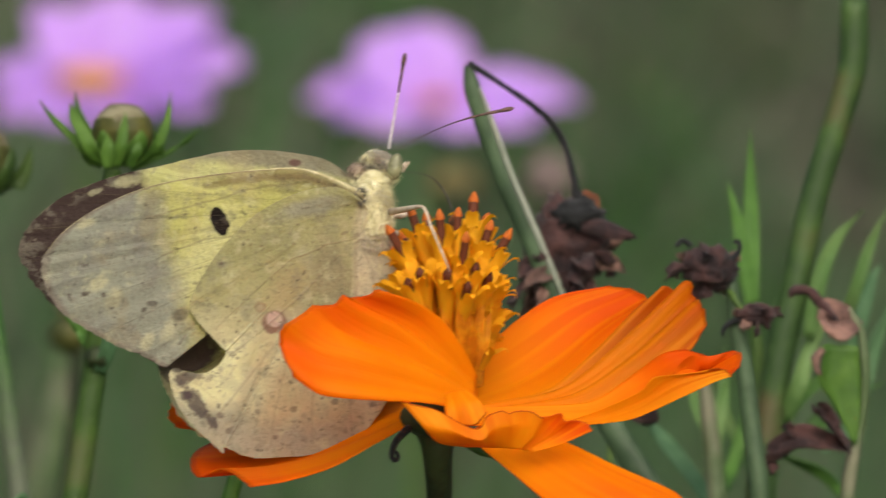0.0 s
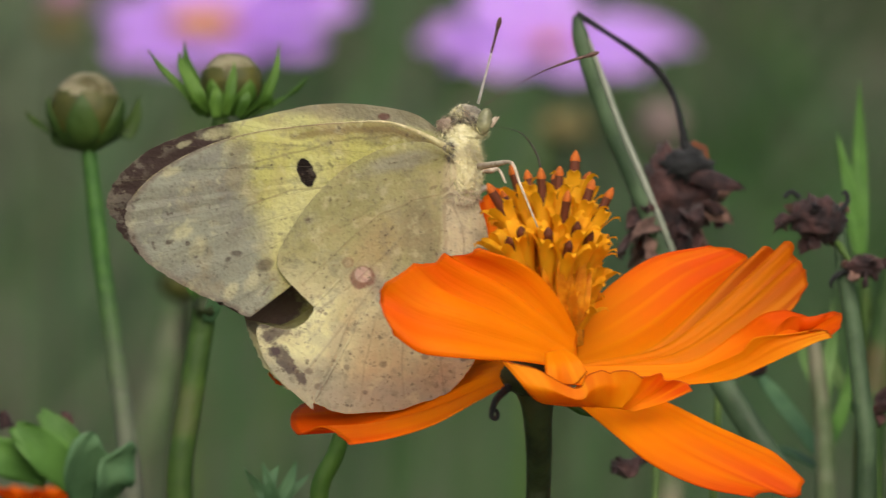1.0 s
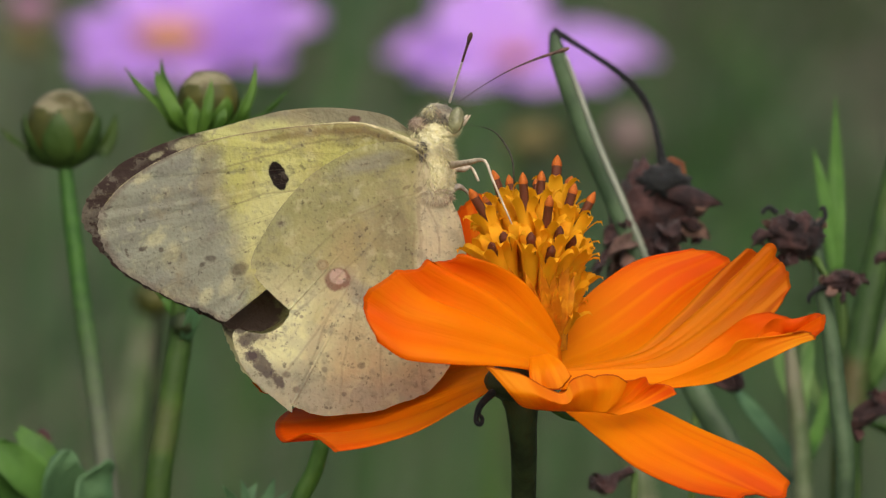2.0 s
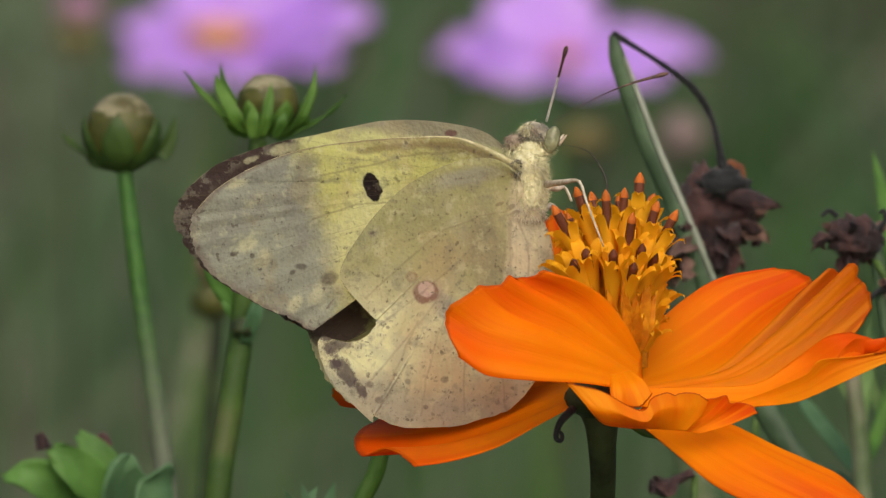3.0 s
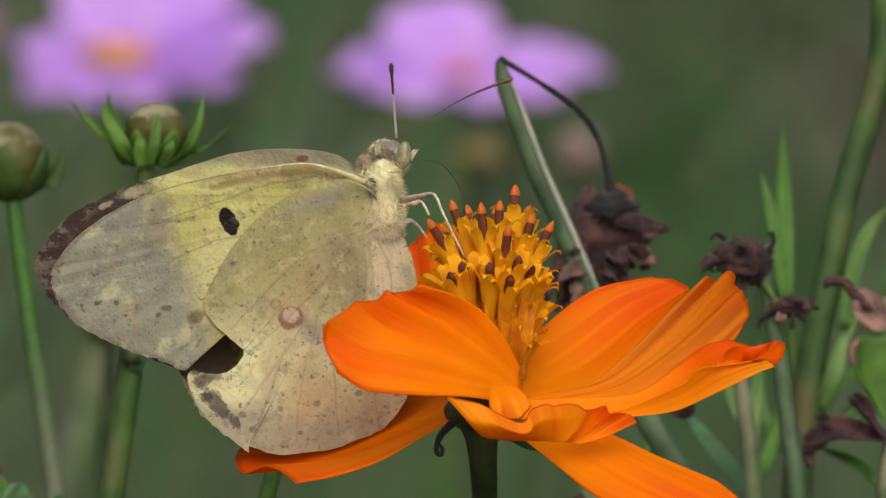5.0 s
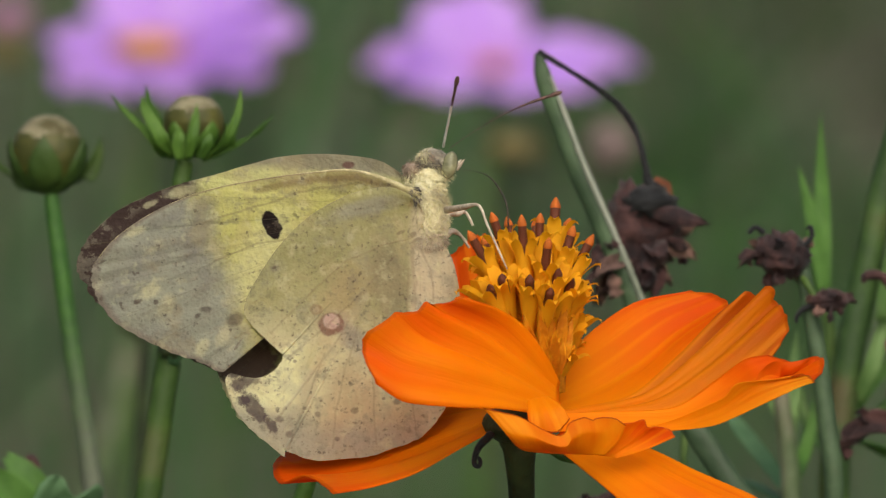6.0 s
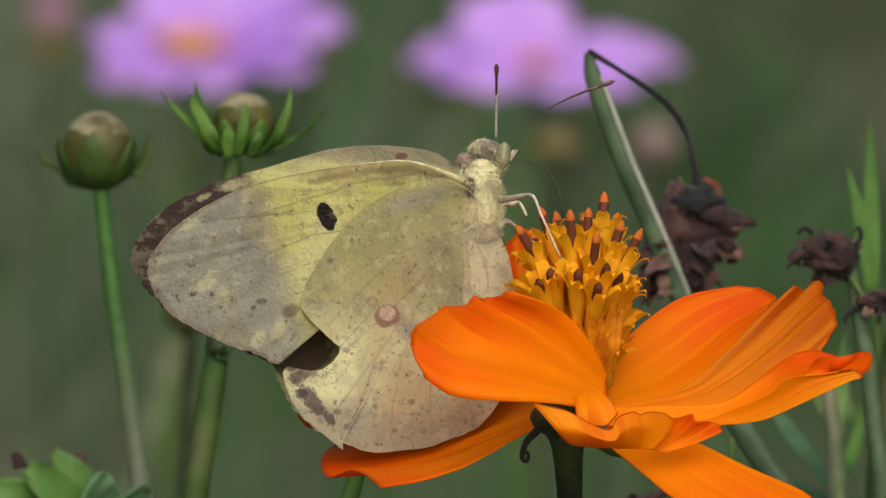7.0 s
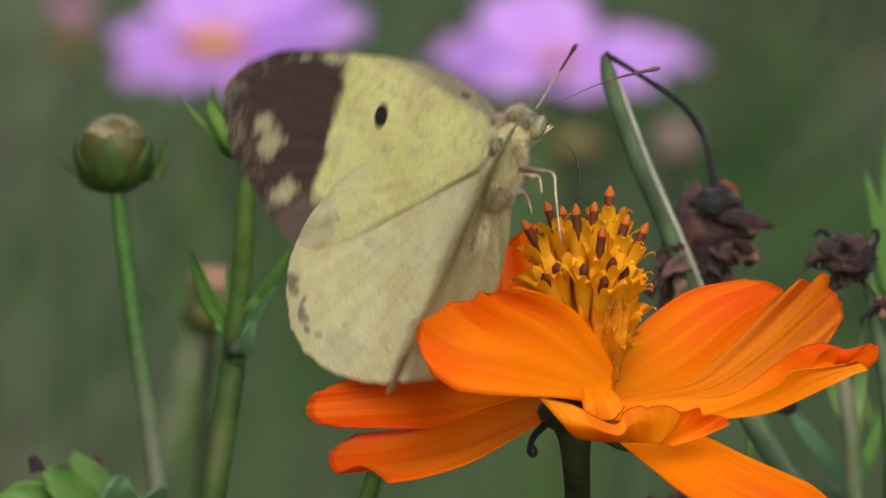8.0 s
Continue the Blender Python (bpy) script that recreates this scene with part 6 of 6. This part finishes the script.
# ---- blurred growth behind ----
def meadow():
    rng = random.Random(21)
    bm = fresh()
    for _ in range(9000):
        y = 3.2 + 6.5 * rng.random() ** 0.8
        x = rng.uniform(-1, 1) * (0.9 + 0.25 * y)
        tall = rng.uniform(0.08, 0.42) * (1.25 if x < 0 else 0.9)
        lean = Vector((rng.gauss(0, 0.5), rng.gauss(0, 0.4), 1)) * tall
        wide = Vector((rng.uniform(0.002, 0.006), rng.gauss(0, 0.004), 0))
        p = Vector((x, y, -0.01))
        a, b = bm.verts.new(p - wide), bm.verts.new(p + wide)
        m = p + lean * 0.6 + Vector((0, 0, 0.02))
        c, d = bm.verts.new(m + wide * 0.9), bm.verts.new(m - wide * 0.9)
        tip = bm.verts.new(p + lean + Vector((rng.gauss(0, 0.05), 0, -0.02)))
        bm.faces.new((a, b, c, d))
        bm.faces.new((d, c, tip))
    # taller weeds standing between the flowers and the meadow
    for _ in range(420):
        y = rng.uniform(1.9, 4.6)
        x = rng.uniform(-1, 1) * (0.10 + 0.055 * y)
        tall = 0.72 - 0.105 * y + rng.uniform(-0.10, 0.05)
        lean = Vector((rng.gauss(0, 0.06), rng.gauss(0, 0.06), 1)) * tall
        wide = Vector((rng.uniform(0.0015, 0.004), rng.gauss(0, 0.002), 0))
        p = Vector((x, y, -0.01))
        a, b, tip = bm.verts.new(p - wide), bm.verts.new(p + wide), bm.verts.new(p + lean)
        m = p + lean * 0.6
        c, d = bm.verts.new(m + wide), bm.verts.new(m - wide)
        bm.faces.new((a, b, c, d))
        bm.faces.new((d, c, tip))
    for _ in range(5000):
        y = rng.uniform(-1.6, 3.2)
        x = rng.uniform(-1.7, 1.7)
        tall = rng.uniform(0.05, 0.2)
        lean = Vector((rng.gauss(0, 0.5), rng.gauss(0, 0.4), 1)) * tall
        wide = Vector((rng.uniform(0.002, 0.005), rng.gauss(0, 0.003), 0))
        p = Vector((x, y, -0.01))
        a, b, tip = bm.verts.new(p - wide), bm.verts.new(p + wide), bm.verts.new(p + lean)
        bm.faces.new((a, b, tip))
    n = Nodes("meadow_green")
    where = n.coords()
    lush = n.noise(drawn_out(n, where), 0.13, 2.0)
    dry = bare_patch(n, where, lush, 0.95, 7.6, 0.8, 2.0)
    worn = bare_patch(n, where, lush, -0.25, 7.0, 0.085, 2.4)
    island = n.tree.nodes.new("ShaderNodeNewGeometry").outputs["Random Per Island"]
    colour = n.mix(island, (0.046, 0.102, 0.046), (0.104, 0.162, 0.078))
    colour = n.mix(n.math("MULTIPLY", n.step(lush, 0.50, 0.60), 0.85), colour, (0.118, 0.105, 0.08))
    colour = n.mix(n.math("MULTIPLY", n.step(lush, 0.47, 0.38), 0.8), colour, (0.046, 0.118, 0.022))
    colour = n.mix(n.math("MULTIPLY", dry, 0.6), colour, (0.090, 0.084, 0.062))
    colour = n.mix(n.math("MULTIPLY", worn, 0.7), colour, (0.155, 0.178, 0.118))
    material = n.finish(colour, 0.7, None, colour, 0.3)
    mesh = bpy.data.meshes.new("meadow_grass")
    bm.to_mesh(mesh)
    bm.free()
    mesh.materials.append(material)
    tagged(new("meadow_grass", mesh), "blurred green grass and weeds behind the flowers", "grass", "", "stuff")


meadow()


# ---- what moves ----
# right, up in mm and lean in degrees
SWAY = [(0, 0.56, -0.42, 0.4), (0.3, 0.68, -0.08, 0.64), (0.5, 0.38, -0.22, 0.8), (0.8, 1.13, -0.13, 0.68), (1, 0.05, -1.04, 0.6), (1.2, 0.45, -0.08, 0.4), (2.5, 0.3, -0.15, 0.1),
        (2.8, 0.63, -1.38, 0.58), (3, 2.05, -1.15, 0.9), (3.2, 0.29, -0.06, 0.54), (3.5, 0, 0, 0), (3.8, 0.33, 0.28, 0.24), (4, 1.22, -0.05, 0.4), (4.2, 0.97, 0.04, 0.28),
        (4.5, 0.36, -0.27, 0.1), (4.7, 0.75, -0.03, 0.2), (5.8, 0.95, -0.6, 0.6), (6, 1.23, -1.6, 0.8), (6.2, 1.19, -1.36, 0.76), (6.5, 1.25, -1.22, 0.7), (6.8, 1.35, -1.6, 0.64),
        (7, 1.12, -1.18, 0.6), (7.2, 1.44, -1.28, 0.56), (7.5, 1.58, -1.42, 0.5), (7.7, 1.06, -1.49, 0.42), (8, 0.28, -0.48, 0.3)]
# right, up in mm and turn in degrees
PERCH = [(0, 2.05, -0.83, -0.48), (0.3, 1.73, -0.36, -0.56), (0.5, 1.15, -0.35, -0.61), (0.8, 2.39, -0.45, -0.9), (1, 0.51, -1.12, -1.09), (1.2, 0.23, 0.13, -1.12), (2.5, -0.04, 0.3, 0.78),
         (2.8, 1.21, -1.26, -1.33), (3, 2.71, -0.8, -2.73), (3.2, 0.68, -0.08, -1.64), (3.5, 0, 0, 0), (3.8, 0.52, 0.3, -0.21), (4, 1.39, 0.12, -0.35), (4.2, 1.21, 0.35, 0.51),
         (4.5, 0.37, 0.02, 1.79), (5.8, 0.15, -0.26, 2.15), (6, 0.63, -1.38, 0.15), (6.2, 0.64, -1.01, 0.81), (6.5, 0.77, -0.78, 1.81), (6.8, 1.17, -1.1, 1.31), (7, 0.92, -0.72, 0.98),
         (7.2, 1.46, -0.85, 0.48), (7.5, 1.71, -1.38, -0.26), (7.7, 0.81, -1.2, 0.21), (7.8, 0.83, -1.31, 0.44), (7.9, 1, -0.3, -3), (8, 1.5, 2.7, -17)]
AXIS = Vector((0.13, 0, 1)).normalized()     # body line, about which the wings beat


def beat(open_angle, sweep):
    """A wing's pose on the body: opened about the body line, swept forward in its own plane."""
    return Matrix.Rotation(radians(open_angle), 4, AXIS) @ Matrix.Rotation(radians(sweep), 4, "Y")


def motions():
    still = FRAME[flower.name]
    pivot = Matrix.Translation(at((11.5, 6.0, 0)))
    walk(flower, [(t, Matrix.Translation(VIEW.to_3x3() @ Vector((u / 1000, 0, v / 1000))) @ pivot @ Matrix.Rotation(radians(a), 4, "Y") @ pivot.inverted() @ still) for t, u, v, a in SWAY])
    rest = FRAME[fly.name]
    walk(fly, [(t, rest @ Matrix.Translation(Vector((u / 1000, 0, v / 1000))) @ Matrix.Rotation(radians(-a), 4, "Y")) for t, u, v, a in PERCH])
    gap = Matrix.Translation(Vector((0, 0.0006, 0)))
    near = Matrix.Translation(Vector((0, -0.0006, 0)))
    rows = {
        "near_fore": [(0, 19, 0.8), (0.5, 18, 1.0), (1, 17, 1.2), (1.2, 17, 1.2), (2.5, 15, 0.9), (3, 16, 0.8), (3.5, 14, 0), (4, 14.5, 0), (4.5, 15.5, 0), (5.8, 14.5, 0), (6, 14, 0), (6.5, 15.5, 0.1), (7, 15.5, 0.2), (7.5, 15, 0),
                      (7.8, 15, 0.3), (7.9, 33, 0), (8, 90, 24)],
        "near_hind": [(0, 19, 0.4), (0.5, 18, -0.6), (1, 16, -1), (2.5, 13, -1.4), (3, 14, -1), (3.5, 12, 0), (4, 13, -0.2), (4.5, 15, -0.2), (6, 12.5, -0.6), (6.5, 15, -0.5), (7, 15, -0.8), (7.5, 14, -0.5), (7.8, 13, 0), (7.9, 34, 2), (8, 87, 3)],
        "far_fore": [(0, 0, 2), (1.2, 0, 1.5), (2.5, 0, 0.2), (3, 0, 0.6), (3.5, 0, 0), (4.5, 0, 0.2), (6.5, 0, 0.3), (7.8, 0, 0.2), (7.9, -16, -6), (7.965, -33, 9), (8, -35, 10)],
        "far_hind": [(0, 0, 0), (3.5, 0, 0), (7.8, 0, 0), (7.9, -8, 0), (8, -32, -3)],
    }
    for key, line in rows.items():
        shift = near if key.startswith("near") else gap
        if key.endswith("hind"):
            shift = shift @ Matrix.Translation(Vector((0, -0.0007 if key.startswith("near") else 0.0007, 0)))
        walk(wings[key], [(t, shift @ beat(a, b)) for t, a, b in line])
    ob, base = feelers["near"]
    walk(ob, [(t, Matrix.Translation(base) @ Matrix.Rotation(radians(a), 4, "Y") @ Matrix.Rotation(radians(b), 4, "X")) for t, a, b in
              ((0, 9, 5), (0.5, 10, 10), (1, 13, 25), (1.2, 20, 35), (2.5, 14, 43), (3, 12, 38), (3.5, 20, 43), (4, 12, 43), (4.5, -5, 40), (5.8, 10, 43),
               (6, 12, 43), (6.5, -2, 43), (7, 1, 42), (7.5, 11, 36), (7.8, 18, 38), (8, 15, 40))])
    ob, base = feelers["far"]
    walk(ob, [(t, Matrix.Translation(base) @ Matrix.Rotation(radians(a), 4, "Y")) for t, a in ((0, 6), (1, 0), (3.5, 0), (7.8, 0), (8, -11))])


motions()
